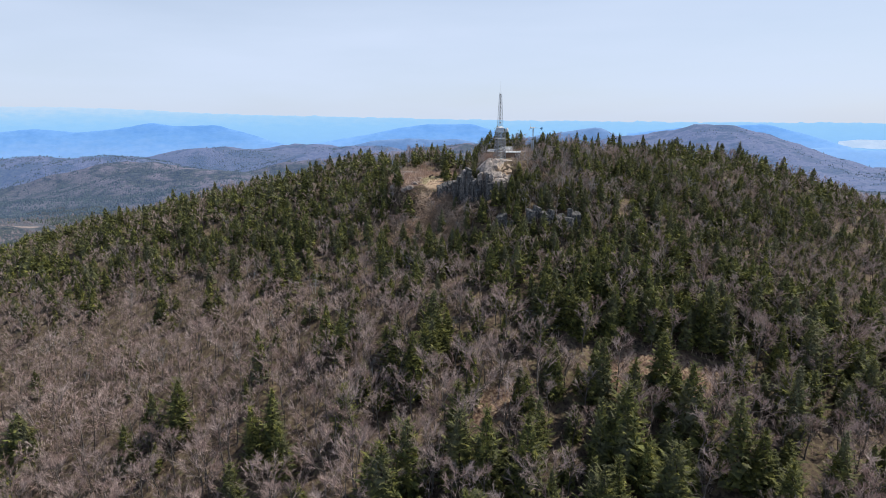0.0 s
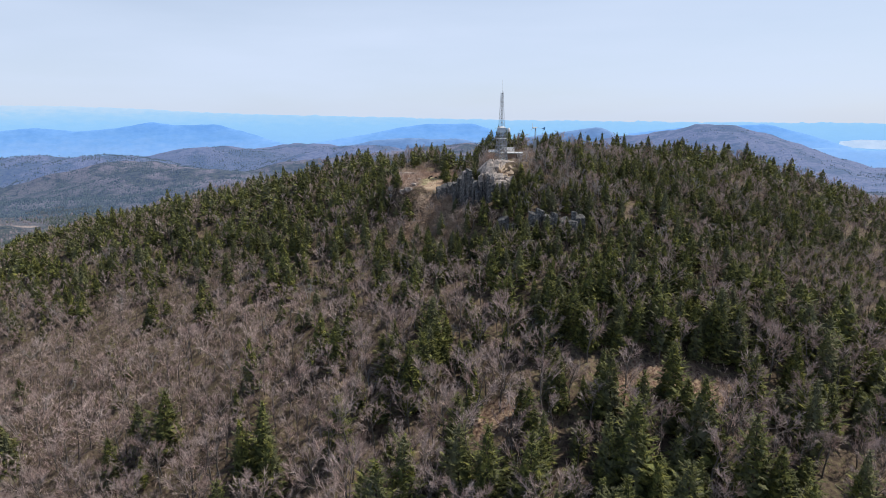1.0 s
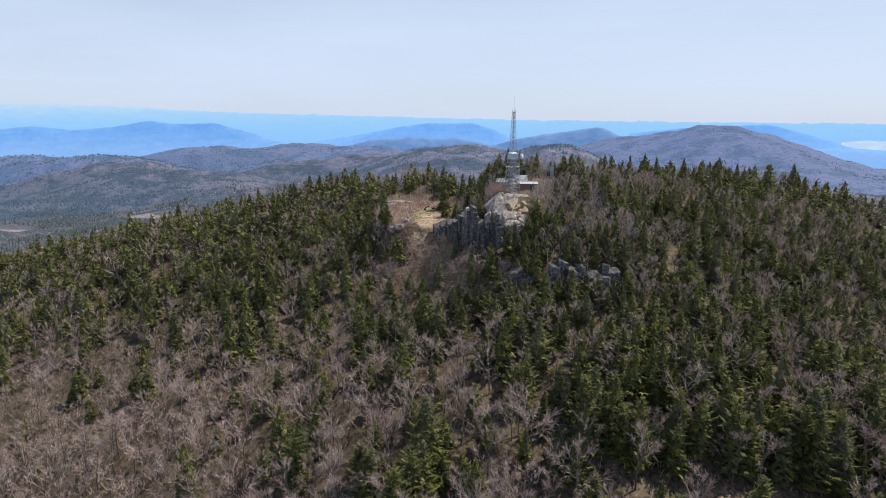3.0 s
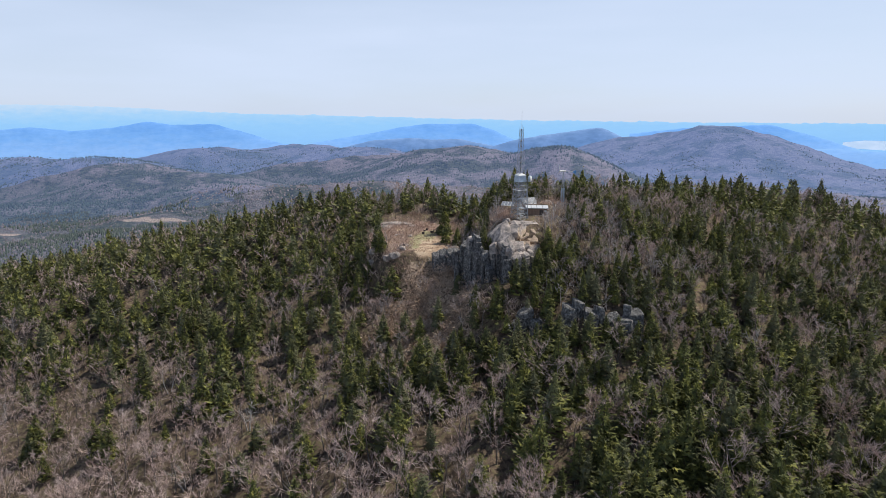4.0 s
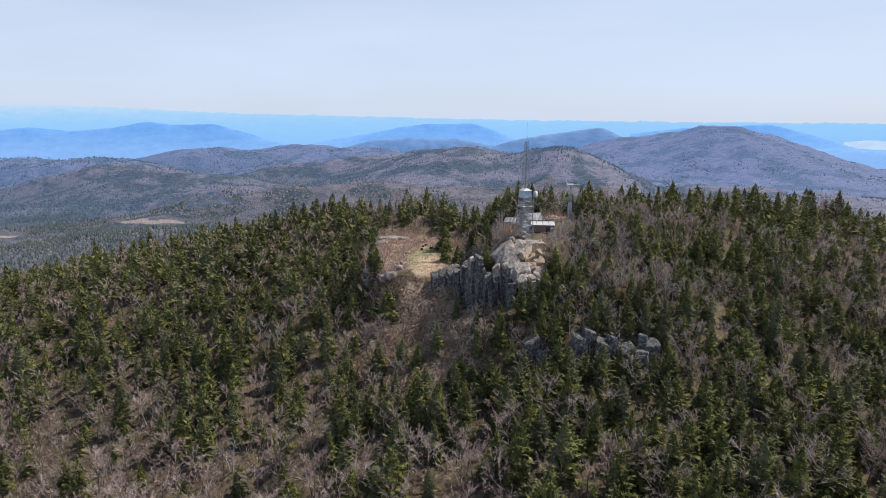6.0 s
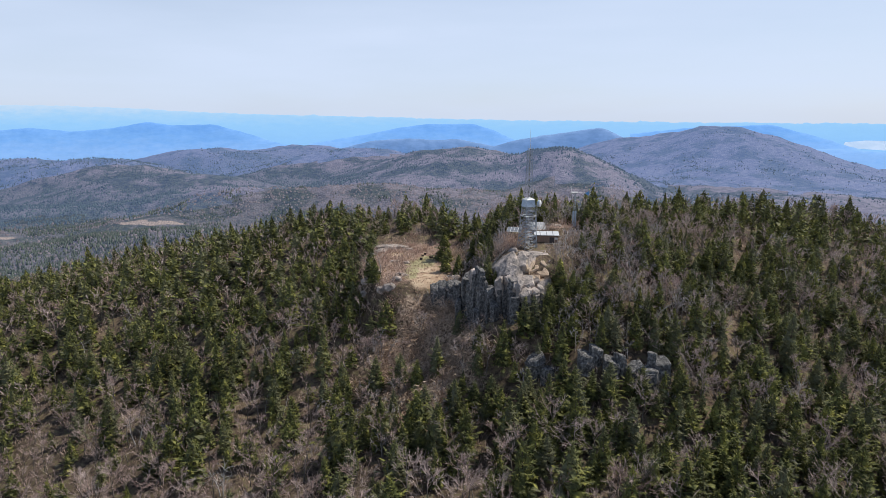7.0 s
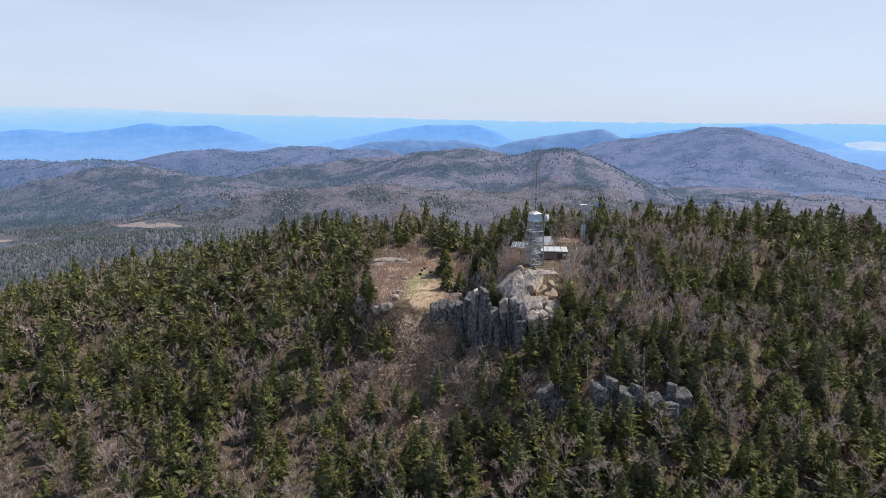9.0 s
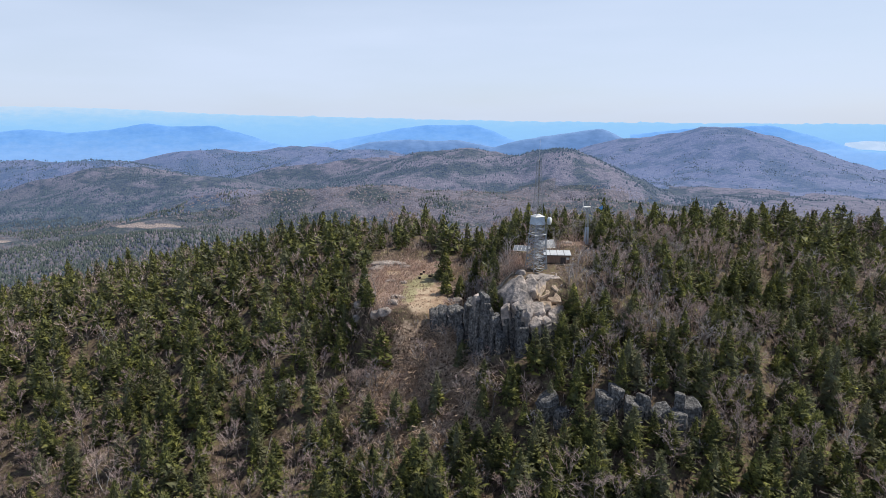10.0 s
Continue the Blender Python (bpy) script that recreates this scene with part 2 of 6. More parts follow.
# pinkish heath over the clearing, a tan swath of grass through it and an olive strip beside that
grass_patches(M_GROUND, [(-22.0, 10.0, 8.0, 8.0), (-22.0, 19.0, 9.0, 9.0), (-15.0, 9.0, 4.0, 6.0), (-20.0, 27.0, 8.0, 5.0), (9.0, 13.5, 5.0, 2.5), (-1.0, -10.0, 2.0, 1.6)],
              [(0.34, (0.13, 0.085, 0.065)), (0.45, (0.25, 0.165, 0.130)), (0.54, (0.36, 0.255, 0.20)), (0.66, (0.24, 0.20, 0.125))], mottle=1.2)
grass_patches(M_GROUND, [(-19.5, -9.0, 9.0, 9.5), (-16.0, -18.0, 8.0, 8.0)],
              [(0.40, (0.07, 0.047, 0.033)), (0.49, (0.31, 0.22, 0.155)), (0.60, (0.60, 0.46, 0.34))], mottle=2.6)
grass_patches(M_GROUND, [(24.0, -66.0, 13.0, 6.0), (-6.0, -70.0, 9.0, 4.0)],
              [(0.38, (0.075, 0.043, 0.030)), (0.48, (0.21, 0.128, 0.090)), (0.60, (0.38, 0.285, 0.185))], mottle=1.8)
grass_patches(M_GROUND, [(-18.6, 5.0, 3.4, 4.0), (-17.4, 10.0, 2.9, 5.0), (-24.5, 22.5, 3.2, 1.8)],
              [(0.34, (0.27, 0.18, 0.12)), (0.48, (0.41, 0.295, 0.20)), (0.62, (0.50, 0.39, 0.275))])
grass_patches(M_GROUND, [(-21.2, 9.0, 1.5, 5.0), (-19.6, 15.5, 3.0, 3.6), (-17.0, 19.5, 4.0, 2.0)],
              [(0.36, (0.21, 0.185, 0.095)), (0.60, (0.37, 0.335, 0.19))])
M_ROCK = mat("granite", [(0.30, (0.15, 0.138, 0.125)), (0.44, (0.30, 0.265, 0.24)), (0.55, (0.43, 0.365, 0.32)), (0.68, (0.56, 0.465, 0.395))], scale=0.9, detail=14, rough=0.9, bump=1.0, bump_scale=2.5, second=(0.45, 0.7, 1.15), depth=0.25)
# windblown grit in a hollow of the summit rock
grass_patches(M_ROCK, [(0.5, -8.2, 1.2, 0.9), (-0.5, -9.2, 0.9, 0.8)], [(0.36, (0.46, 0.345, 0.24)), (0.6, (0.60, 0.47, 0.34))], 0.9, 0.6)
grass_patches(M_ROCK, [(1.3, -8.4, 1.5, 1.5)], [(0.3, (0.40, 0.29, 0.20)), (0.6, (0.58, 0.44, 0.32))])
M_TWIG = mat("bare_twigs", [(0.32, (0.28, 0.19, 0.16)), (0.44, (0.43, 0.315, 0.275)), (0.54, (0.45, 0.35, 0.31)), (0.66, (0.56, 0.45, 0.405))], scale=0.22, detail=2, rough=0.9, island=0.22, second=(0.05, 0.85, 1.2))
M_SAPLING = mat("pale_sapling_twigs", [(0.3, (0.27, 0.23, 0.215)), (0.5, (0.40, 0.36, 0.345)), (0.7, (0.51, 0.475, 0.46))], scale=0.25, detail=3, rough=0.9, island=0.3)
M_BARK = mat("grey_bark", [(0.3, (0.08, 0.068, 0.058)), (0.6, (0.17, 0.148, 0.13)), (0.8, (0.28, 0.25, 0.23))], scale=2.5, rough=0.9, bump=0.4, stretch=(1, 1, 0.3))
M_DEAD = mat("weathered_white_wood", [(0.3, (0.24, 0.225, 0.21)), (0.6, (0.42, 0.40, 0.375)), (0.8, (0.58, 0.55, 0.52))], scale=1.5, rough=0.9, stretch=(1, 1, 0.3))
M_NEEDLE = mat("spruce_needles", [(0.32, (0.032, 0.040, 0.020)), (0.5, (0.128, 0.138, 0.046)), (0.70, (0.335, 0.318, 0.076))], scale=0.9, detail=4, rough=0.7, island=0.34, second=(0.06, 0.7, 1.25), spec=0.2)


def let_light_through(m, share):
    """Thin foliage passes part of the light on to its shaded side."""
    n, l = m.node_tree.nodes, m.node_tree.links
    b, out = n["Principled BSDF"], n["Material Output"]
    tr, mix = n.new("ShaderNodeBsdfTranslucent"), n.new("ShaderNodeMixShader")
    l.new(b.inputs["Base Color"].links[0].from_socket, tr.inputs["Color"])
    mix.inputs[0].default_value = share
    l.new(b.outputs["BSDF"], mix.inputs[1])
    l.new(tr.outputs["BSDF"], mix.inputs[2])
    l.new(mix.outputs[0], out.inputs["Surface"])




def tree_tints(m, tint, scale):
    """Some trees of a stand are greyer and more olive than their neighbours."""
    n, l = m.node_tree.nodes, m.node_tree.links
    b = n["Principled BSDF"]
    under = b.inputs["Base Color"].links[0].from_socket
    tx, rg, mix = n.new("ShaderNodeTexNoise"), n.new("ShaderNodeMapRange"), n.new("ShaderNodeMixRGB")
    flat = n.new("ShaderNodeMapping")
    flat.inputs["Scale"].default_value = (1, 1, 0.15)
    l.new(n.new("ShaderNodeNewGeometry").outputs["Position"], flat.inputs["Vector"])
    l.new(flat.outputs["Vector"], tx.inputs["Vector"])
    tx.inputs["Scale"].default_value, tx.inputs["Detail"].default_value = scale, 1
    rg.inputs["From Min"].default_value, rg.inputs["From Max"].default_value, rg.inputs["To Max"].default_value = 0.50, 0.68, 0.75
    l.new(tx.outputs["Fac"], rg.inputs["Value"])
    l.new(rg.outputs["Result"], mix.inputs[0])
    l.new(under, mix.inputs[1])
    mix.inputs[2].default_value = (*tint, 1)
    l.new(mix.outputs[0], b.inputs["Base Color"])


tree_tints(M_NEEDLE, (0.165, 0.165, 0.105), 0.33)
let_light_through(M_NEEDLE, 0.2)
M_SPRUCE_BARK = mat("spruce_bark", [(0.3, (0.06, 0.045, 0.035)), (0.7, (0.15, 0.12, 0.10))], scale=4, rough=0.95)
M_BRUSH = mat("brush_stems", [(0.3, (0.36, 0.24, 0.19)), (0.5, (0.52, 0.385, 0.31)), (0.72, (0.64, 0.53, 0.45))], scale=0.18, rough=0.9, island=0.3)
M_TANGLE = mat("gully_brush_stems", [(0.3, (0.30, 0.21, 0.15)), (0.5, (0.46, 0.34, 0.245)), (0.72, (0.62, 0.50, 0.40))], scale=0.25, rough=0.9, island=0.45)
# Lichen mottling, with the tone also lowered to put shade into the cliff.
M_CLIFF = mat("shade_toned_lichen_granite", [(0.32, (0.018, 0.018, 0.019)), (0.45, (0.085, 0.082, 0.080)), (0.57, (0.185, 0.178, 0.170)), (0.74, (0.40, 0.38, 0.355))], scale=3.4, detail=12, rough=0.95, bump=1.0, bump_scale=2.2, second=(0.45, 0.78, 1.25), stretch=(1, 1, 0.72), depth=0.3)


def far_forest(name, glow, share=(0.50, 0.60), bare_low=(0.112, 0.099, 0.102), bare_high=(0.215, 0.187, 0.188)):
    m = bpy.data.materials.new(name)
    m.use_nodes = True
    n, l = m.node_tree.nodes, m.node_tree.links
    b = n["Principled BSDF"]
    b.inputs["Roughness"].default_value, b.inputs["Specular IOR Level"].default_value = 0.95, 0.1
    # The blue emission paints haze over the wood; glow sets how thick.
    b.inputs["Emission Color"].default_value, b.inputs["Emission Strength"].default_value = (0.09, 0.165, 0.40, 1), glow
    pos = n.new("ShaderNodeNewGeometry").outputs["Position"]

    def noise_at(scale, detail, lo, hi, a, c, rough=0.6):
        t, r = n.new("ShaderNodeTexNoise"), n.new("ShaderNodeMapRange")
        t.inputs["Scale"].default_value, t.inputs["Detail"].default_value, t.inputs["Roughness"].default_value = scale, detail, rough
        l.new(pos, t.inputs["Vector"])
        r.inputs["From Min"].default_value, r.inputs["From Max"].default_value, r.inputs["To Min"].default_value, r.inputs["To Max"].default_value = lo, hi, a, c
        l.new(t.outputs["Fac"], r.inputs["Value"])
        return r.outputs["Result"]

    patch = noise_at(0.010, 12, share[0], share[1], 0, 1, 0.66)
    # spruce fills the low ground
    height, damp, both = n.new("ShaderNodeSeparateXYZ"), n.new("ShaderNodeMapRange"), n.new("ShaderNodeMath")
    l.new(pos, height.inputs["Vector"])
    l.new(height.outputs["Z"], damp.inputs["Value"])
    damp.inputs["From Min"].default_value, damp.inputs["From Max"].default_value = -118, -158
    damp.inputs["To Min"].default_value, damp.inputs["To Max"].default_value = 0.0, 0.5
    both.operation, both.use_clamp = "ADD", True
    west, wet = n.new("ShaderNodeMapRange"), n.new("ShaderNodeMath")
    west.inputs["From Min"].default_value, west.inputs["From Max"].default_value = -60, -320
    l.new(height.outputs["X"], west.inputs["Value"])
    wet.operation = "MULTIPLY"
    l.new(damp.outputs["Result"], wet.inputs[0])
    l.new(west.outputs["Result"], wet.inputs[1])
    l.new(patch, both.inputs[0])
    l.new(wet.outputs["Value"], both.inputs[1])
    stand = both.outputs["Value"]
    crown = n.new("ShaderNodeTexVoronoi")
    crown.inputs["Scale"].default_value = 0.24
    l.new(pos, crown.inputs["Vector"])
    bare, firs = n.new("ShaderNodeMixRGB"), n.new("ShaderNodeMixRGB")
    bare.inputs[1].default_value, bare.inputs[2].default_value = (*bare_low, 1), (*bare_high, 1)
    firs.inputs[1].default_value, firs.inputs[2].default_value = (0.024, 0.032, 0.026, 1), (0.086, 0.092, 0.060, 1)
    l.new(noise_at(0.06, 11, 0.38, 0.62, 0, 1, 0.72), bare.inputs[0])
    l.new(noise_at(0.09, 9, 0.40, 0.60, 0, 1, 0.74), firs.inputs[0])
    mx = n.new("ShaderNodeMixRGB")
    l.new(stand, mx.inputs[0])
    l.new(bare.outputs[0], mx.inputs[1])
    l.new(firs.outputs[0], mx.inputs[2])
    # Base colour is lighter at crown middles and darker in the gaps between.
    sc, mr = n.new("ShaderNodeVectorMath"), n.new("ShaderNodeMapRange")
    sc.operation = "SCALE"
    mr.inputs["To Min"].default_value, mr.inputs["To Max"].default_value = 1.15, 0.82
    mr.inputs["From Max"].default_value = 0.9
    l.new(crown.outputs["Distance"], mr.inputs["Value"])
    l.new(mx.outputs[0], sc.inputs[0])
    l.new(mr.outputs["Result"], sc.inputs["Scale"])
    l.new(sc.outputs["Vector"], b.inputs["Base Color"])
    bp = n.new("ShaderNodeBump")
    bp.inputs["Strength"].default_value, bp.inputs["Distance"].default_value, bp.invert = 0.6, 2.5, True
    l.new(crown.outputs["Distance"], bp.inputs["Height"])
    l.new(bp.outputs["Normal"], b.inputs["Normal"])
    return m


# Painted haze thickens with distance; the farthest bare slopes are bluer too.
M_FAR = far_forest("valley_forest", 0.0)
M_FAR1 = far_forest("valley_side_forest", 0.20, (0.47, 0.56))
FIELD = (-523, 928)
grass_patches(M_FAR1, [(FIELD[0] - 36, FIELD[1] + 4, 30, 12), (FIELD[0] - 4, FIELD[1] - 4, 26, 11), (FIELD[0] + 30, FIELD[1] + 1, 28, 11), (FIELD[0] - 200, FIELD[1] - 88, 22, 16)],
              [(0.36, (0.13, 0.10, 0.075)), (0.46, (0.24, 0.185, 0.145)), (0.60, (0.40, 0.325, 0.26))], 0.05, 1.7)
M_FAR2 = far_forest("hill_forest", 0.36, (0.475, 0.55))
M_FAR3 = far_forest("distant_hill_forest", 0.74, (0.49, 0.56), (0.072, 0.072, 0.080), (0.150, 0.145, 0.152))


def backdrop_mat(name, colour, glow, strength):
    """Far wood, haze painted in: bluish base colour plus a glow for lit air."""
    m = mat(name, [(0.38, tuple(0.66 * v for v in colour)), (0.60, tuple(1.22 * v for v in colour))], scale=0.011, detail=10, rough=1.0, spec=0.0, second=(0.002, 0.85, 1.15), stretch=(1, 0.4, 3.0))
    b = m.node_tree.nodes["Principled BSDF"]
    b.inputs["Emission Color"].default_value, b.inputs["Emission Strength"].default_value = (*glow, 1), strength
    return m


# ---------- the ground, one sheet to the horizon ----------
def build_ground():
    cx, cy = -14.0, -100.0
    inner = np.radians(np.arange(-46, 46.01, 0.55))
    outer = np.radians(np.arange(50, 310.1, 4.0))
    ang = np.concatenate([inner, outer])
    rad = np.concatenate([[0.0], 5 * np.exp(np.arange(0, math.log(4850 / 5) + 0.023, 0.023))])
    a, r = np.meshgrid(ang, rad)
    x, y = cx + r * np.sin(a), cy + r * np.cos(a)
    v = np.stack([x, y, land(x, y)], -1).reshape(-1, 3)
    na, nr = len(ang), len(rad)
    i, j = np.meshgrid(np.arange(nr - 1), np.arange(na), indexing="ij")
    k = (j + 1) % na
    f = np.stack([i * na + j, i * na + k, (i + 1) * na + k, (i + 1) * na + j], -1).reshape(-1, 4)
    f = f[:, ::-1]
    mid = v[f].mean(1)
    kind = np.zeros(len(f), np.int32)
    kind[np.hypot(mid[:, 0] - cx, mid[:, 1] - cy) > 330] = 1
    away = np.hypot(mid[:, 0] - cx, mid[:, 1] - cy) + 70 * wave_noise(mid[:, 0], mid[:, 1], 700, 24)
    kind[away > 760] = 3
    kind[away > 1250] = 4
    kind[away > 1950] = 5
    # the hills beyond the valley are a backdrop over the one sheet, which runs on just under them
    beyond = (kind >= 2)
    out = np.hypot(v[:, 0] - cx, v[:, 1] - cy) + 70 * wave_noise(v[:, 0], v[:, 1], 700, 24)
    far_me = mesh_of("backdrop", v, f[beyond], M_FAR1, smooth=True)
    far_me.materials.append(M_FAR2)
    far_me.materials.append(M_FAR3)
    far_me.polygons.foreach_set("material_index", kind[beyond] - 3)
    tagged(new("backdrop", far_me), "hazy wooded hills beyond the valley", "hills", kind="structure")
    v = v - np.stack([0 * out, 0 * out, 0.8 * soft_step((out - 705) / 60)], -1)
    me = mesh_of("ground", v, f, M_GROUND, smooth=True)
    me.materials.append(M_FAR)
    kind[beyond] = 1
    me.polygons.foreach_set("material_index", kind)
    ob = new("ground", me)
    return tagged(ob, "leaf-littered mountain slope running out to wooded hills", "ground", kind="structure")


build_ground()


# ---------- far blue ranges ----------
def far_range(dist, rows, foot, depth, material, label, rough=4.0, seed=1):
    """A long ridge with a front and a back slope; rows: sideways and drop below eye level per 1079 of distance."""
    px = np.array([r[0] for r in rows], float)
    py = np.array([r[1] for r in rows], float)
    u = np.arange(px[0], px[-1] + 0.1, 4.0)
    p = np.interp(u, px, py)
    k = np.ones(5) / 5
    p = np.convolve(np.pad(p, 2, mode="edge"), k, mode="valid")
    x = u / 1079 * dist - 14
    crest = 24 - p / 1079 * dist + rough * (wave_noise(x, x * 0 + dist, 130, seed) + 0.5 * wave_noise(x, x * 0, 45, seed + 1))
    base = 24 - foot / 1079 * dist
    rings = []
    for s in np.linspace(-1, 1, 25):
        lift = 0.5 + 0.5 * math.cos(math.pi * s)
        lift = lift ** 0.8
        yy = dist - 100 + s * depth
        bumps = rough * (4 * wave_noise(x, x * 0 + s * depth * 1.6, 260, seed + 2) + 3.5 * wave_noise(x, x * 0 + s * depth * 1.6, 90, seed + 3)) * math.sin(math.pi * abs(s))
        rings.append(np.stack([x * (1 + s * depth / dist), x * 0 + yy, base + (crest - base).clip(1, None) * lift + bumps], -1))
    v = np.concatenate(rings)
    n = len(u)
    i, j = np.meshgrid(np.arange(24), np.arange(n - 1), indexing="ij")
    f = np.stack([i * n + j, i * n + j + 1, (i + 1) * n + j + 1, (i + 1) * n + j], -1).reshape(-1, 4)
    return tagged(new("backdrop", mesh_of("backdrop", v, f, material, smooth=True)), label, "mountain range", kind="structure")


B_LEFT = backdrop_mat("hazed_wood", (0.06, 0.095, 0.15), (0.18, 0.385, 0.74), 1.0)
B_MID = backdrop_mat("hazed_wood_mid", (0.11, 0.15, 0.22), (0.14, 0.28, 0.58), 0.75)
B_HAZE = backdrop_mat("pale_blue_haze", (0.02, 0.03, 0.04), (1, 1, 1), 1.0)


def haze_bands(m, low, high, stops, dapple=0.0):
    """Paints the haze of the far air as emission, from the plain at the foot to the sky's colour at the top."""
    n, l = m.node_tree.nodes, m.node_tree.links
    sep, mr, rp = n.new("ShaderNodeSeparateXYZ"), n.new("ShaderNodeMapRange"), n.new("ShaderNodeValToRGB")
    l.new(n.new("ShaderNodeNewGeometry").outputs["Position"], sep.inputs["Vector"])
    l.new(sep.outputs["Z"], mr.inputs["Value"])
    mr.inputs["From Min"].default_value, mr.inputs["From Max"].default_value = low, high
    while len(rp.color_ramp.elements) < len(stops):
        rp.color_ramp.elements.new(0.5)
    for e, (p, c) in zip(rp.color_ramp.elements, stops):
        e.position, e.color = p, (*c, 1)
    # noise dapples the painted haze like woods and bare slopes seen faintly through air
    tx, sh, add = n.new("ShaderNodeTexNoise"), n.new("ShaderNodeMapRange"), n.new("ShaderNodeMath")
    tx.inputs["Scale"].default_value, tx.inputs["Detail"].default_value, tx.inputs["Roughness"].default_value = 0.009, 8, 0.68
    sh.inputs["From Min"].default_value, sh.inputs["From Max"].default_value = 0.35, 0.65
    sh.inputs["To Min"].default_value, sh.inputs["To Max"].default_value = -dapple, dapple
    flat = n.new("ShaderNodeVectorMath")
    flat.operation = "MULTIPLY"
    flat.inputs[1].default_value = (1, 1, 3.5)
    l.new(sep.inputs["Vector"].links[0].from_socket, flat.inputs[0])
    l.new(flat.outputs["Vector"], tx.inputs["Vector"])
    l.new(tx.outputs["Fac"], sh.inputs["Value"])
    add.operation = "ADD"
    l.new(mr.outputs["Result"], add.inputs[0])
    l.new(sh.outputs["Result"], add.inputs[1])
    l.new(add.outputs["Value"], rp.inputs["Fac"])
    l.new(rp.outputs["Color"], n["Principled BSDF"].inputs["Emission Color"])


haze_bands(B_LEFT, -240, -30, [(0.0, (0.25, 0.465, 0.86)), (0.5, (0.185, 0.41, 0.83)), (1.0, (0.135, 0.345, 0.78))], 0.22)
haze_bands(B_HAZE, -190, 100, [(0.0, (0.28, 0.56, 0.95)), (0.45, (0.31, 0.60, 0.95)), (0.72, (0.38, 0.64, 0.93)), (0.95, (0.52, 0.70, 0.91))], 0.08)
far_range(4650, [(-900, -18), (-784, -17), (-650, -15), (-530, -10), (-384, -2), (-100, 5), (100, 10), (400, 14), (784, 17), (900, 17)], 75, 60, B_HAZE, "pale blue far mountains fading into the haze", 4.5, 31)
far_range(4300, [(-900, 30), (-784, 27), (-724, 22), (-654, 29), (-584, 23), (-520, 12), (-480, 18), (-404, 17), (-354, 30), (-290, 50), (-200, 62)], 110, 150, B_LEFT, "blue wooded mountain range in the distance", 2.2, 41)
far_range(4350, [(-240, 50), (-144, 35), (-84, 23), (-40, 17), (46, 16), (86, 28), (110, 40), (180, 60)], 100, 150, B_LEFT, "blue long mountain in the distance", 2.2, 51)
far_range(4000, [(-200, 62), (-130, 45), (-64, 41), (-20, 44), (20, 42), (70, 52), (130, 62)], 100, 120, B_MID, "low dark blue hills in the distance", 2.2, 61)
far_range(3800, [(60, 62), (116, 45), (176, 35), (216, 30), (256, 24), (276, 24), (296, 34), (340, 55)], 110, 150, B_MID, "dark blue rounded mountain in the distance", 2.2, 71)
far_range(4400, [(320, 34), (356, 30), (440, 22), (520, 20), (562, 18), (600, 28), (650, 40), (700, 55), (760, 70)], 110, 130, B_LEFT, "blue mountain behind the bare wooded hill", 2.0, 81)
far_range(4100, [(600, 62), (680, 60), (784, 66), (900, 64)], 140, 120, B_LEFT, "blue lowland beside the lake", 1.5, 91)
M_LAKE = mat("lake_water", [(0.4, (0.50, 0.64, 0.80)), (0.6, (0.58, 0.70, 0.84))], scale=0.01, rough=1.0, spec=0.0)
bm = bmesh.new()
lake_d = 4450.0
for ux, vy in ((690, 58), (700, 49), (740, 46), (800, 48), (860, 52), (860, 62), (760, 62)):
    bm.verts.new((ux / 1079 * lake_d - 14, lake_d - 100 + (56 - vy) * 6.0, 24 - vy / 1079 * lake_d))
bm.faces.new(bm.verts)
lake_me = bpy.data.meshes.new("water")
bm.to_mesh(lake_me)
bm.free()
lake_me.materials.append(M_LAKE)
tagged(new("water", lake_me), "pale shining lake far off between blue hills", "lake", kind="structure")


# ---------- trees: shapes as arrays ----------
def unit(v):
    return v / (np.linalg.norm(v, axis=-1, keepdims=True) + 1e-9)


def tube(points, radii, sides):
    """A tapered tube through points, as vertices and triangles."""
    p = np.array(points, float)
    d = unit(np.gradient(p, axis=0))
    ref = np.where(np.abs(d[:, 2:3]) > 0.9, [[1.0, 0, 0]], [[0, 0, 1.0]])
    s = unit(np.cross(d, ref))
    t = np.cross(s, d)
    a = np.arange(sides) * 2 * math.pi / sides
    v = p[:, None] + np.array(radii)[:, None, None] * (np.cos(a)[None, :, None] * s[:, None] + np.sin(a)[None, :, None] * t[:, None])
    v = v.reshape(-1, 3)
    f = []
    for i in range(len(p) - 1):
        for j in range(sides):
            k = (j + 1) % sides
            f += [(i * sides + j, i * sides + k, (i + 1) * sides + k), (i * sides + j, (i + 1) * sides + k, (i + 1) * sides + j)]
    return v, np.array(f)


def joined(parts):
    vs, fs, at = [], [], 0
    for v, f in parts:
        vs.append(v)
        fs.append(np.asarray(f) + at)
        at += len(v)
    return np.concatenate(vs), np.concatenate(fs)


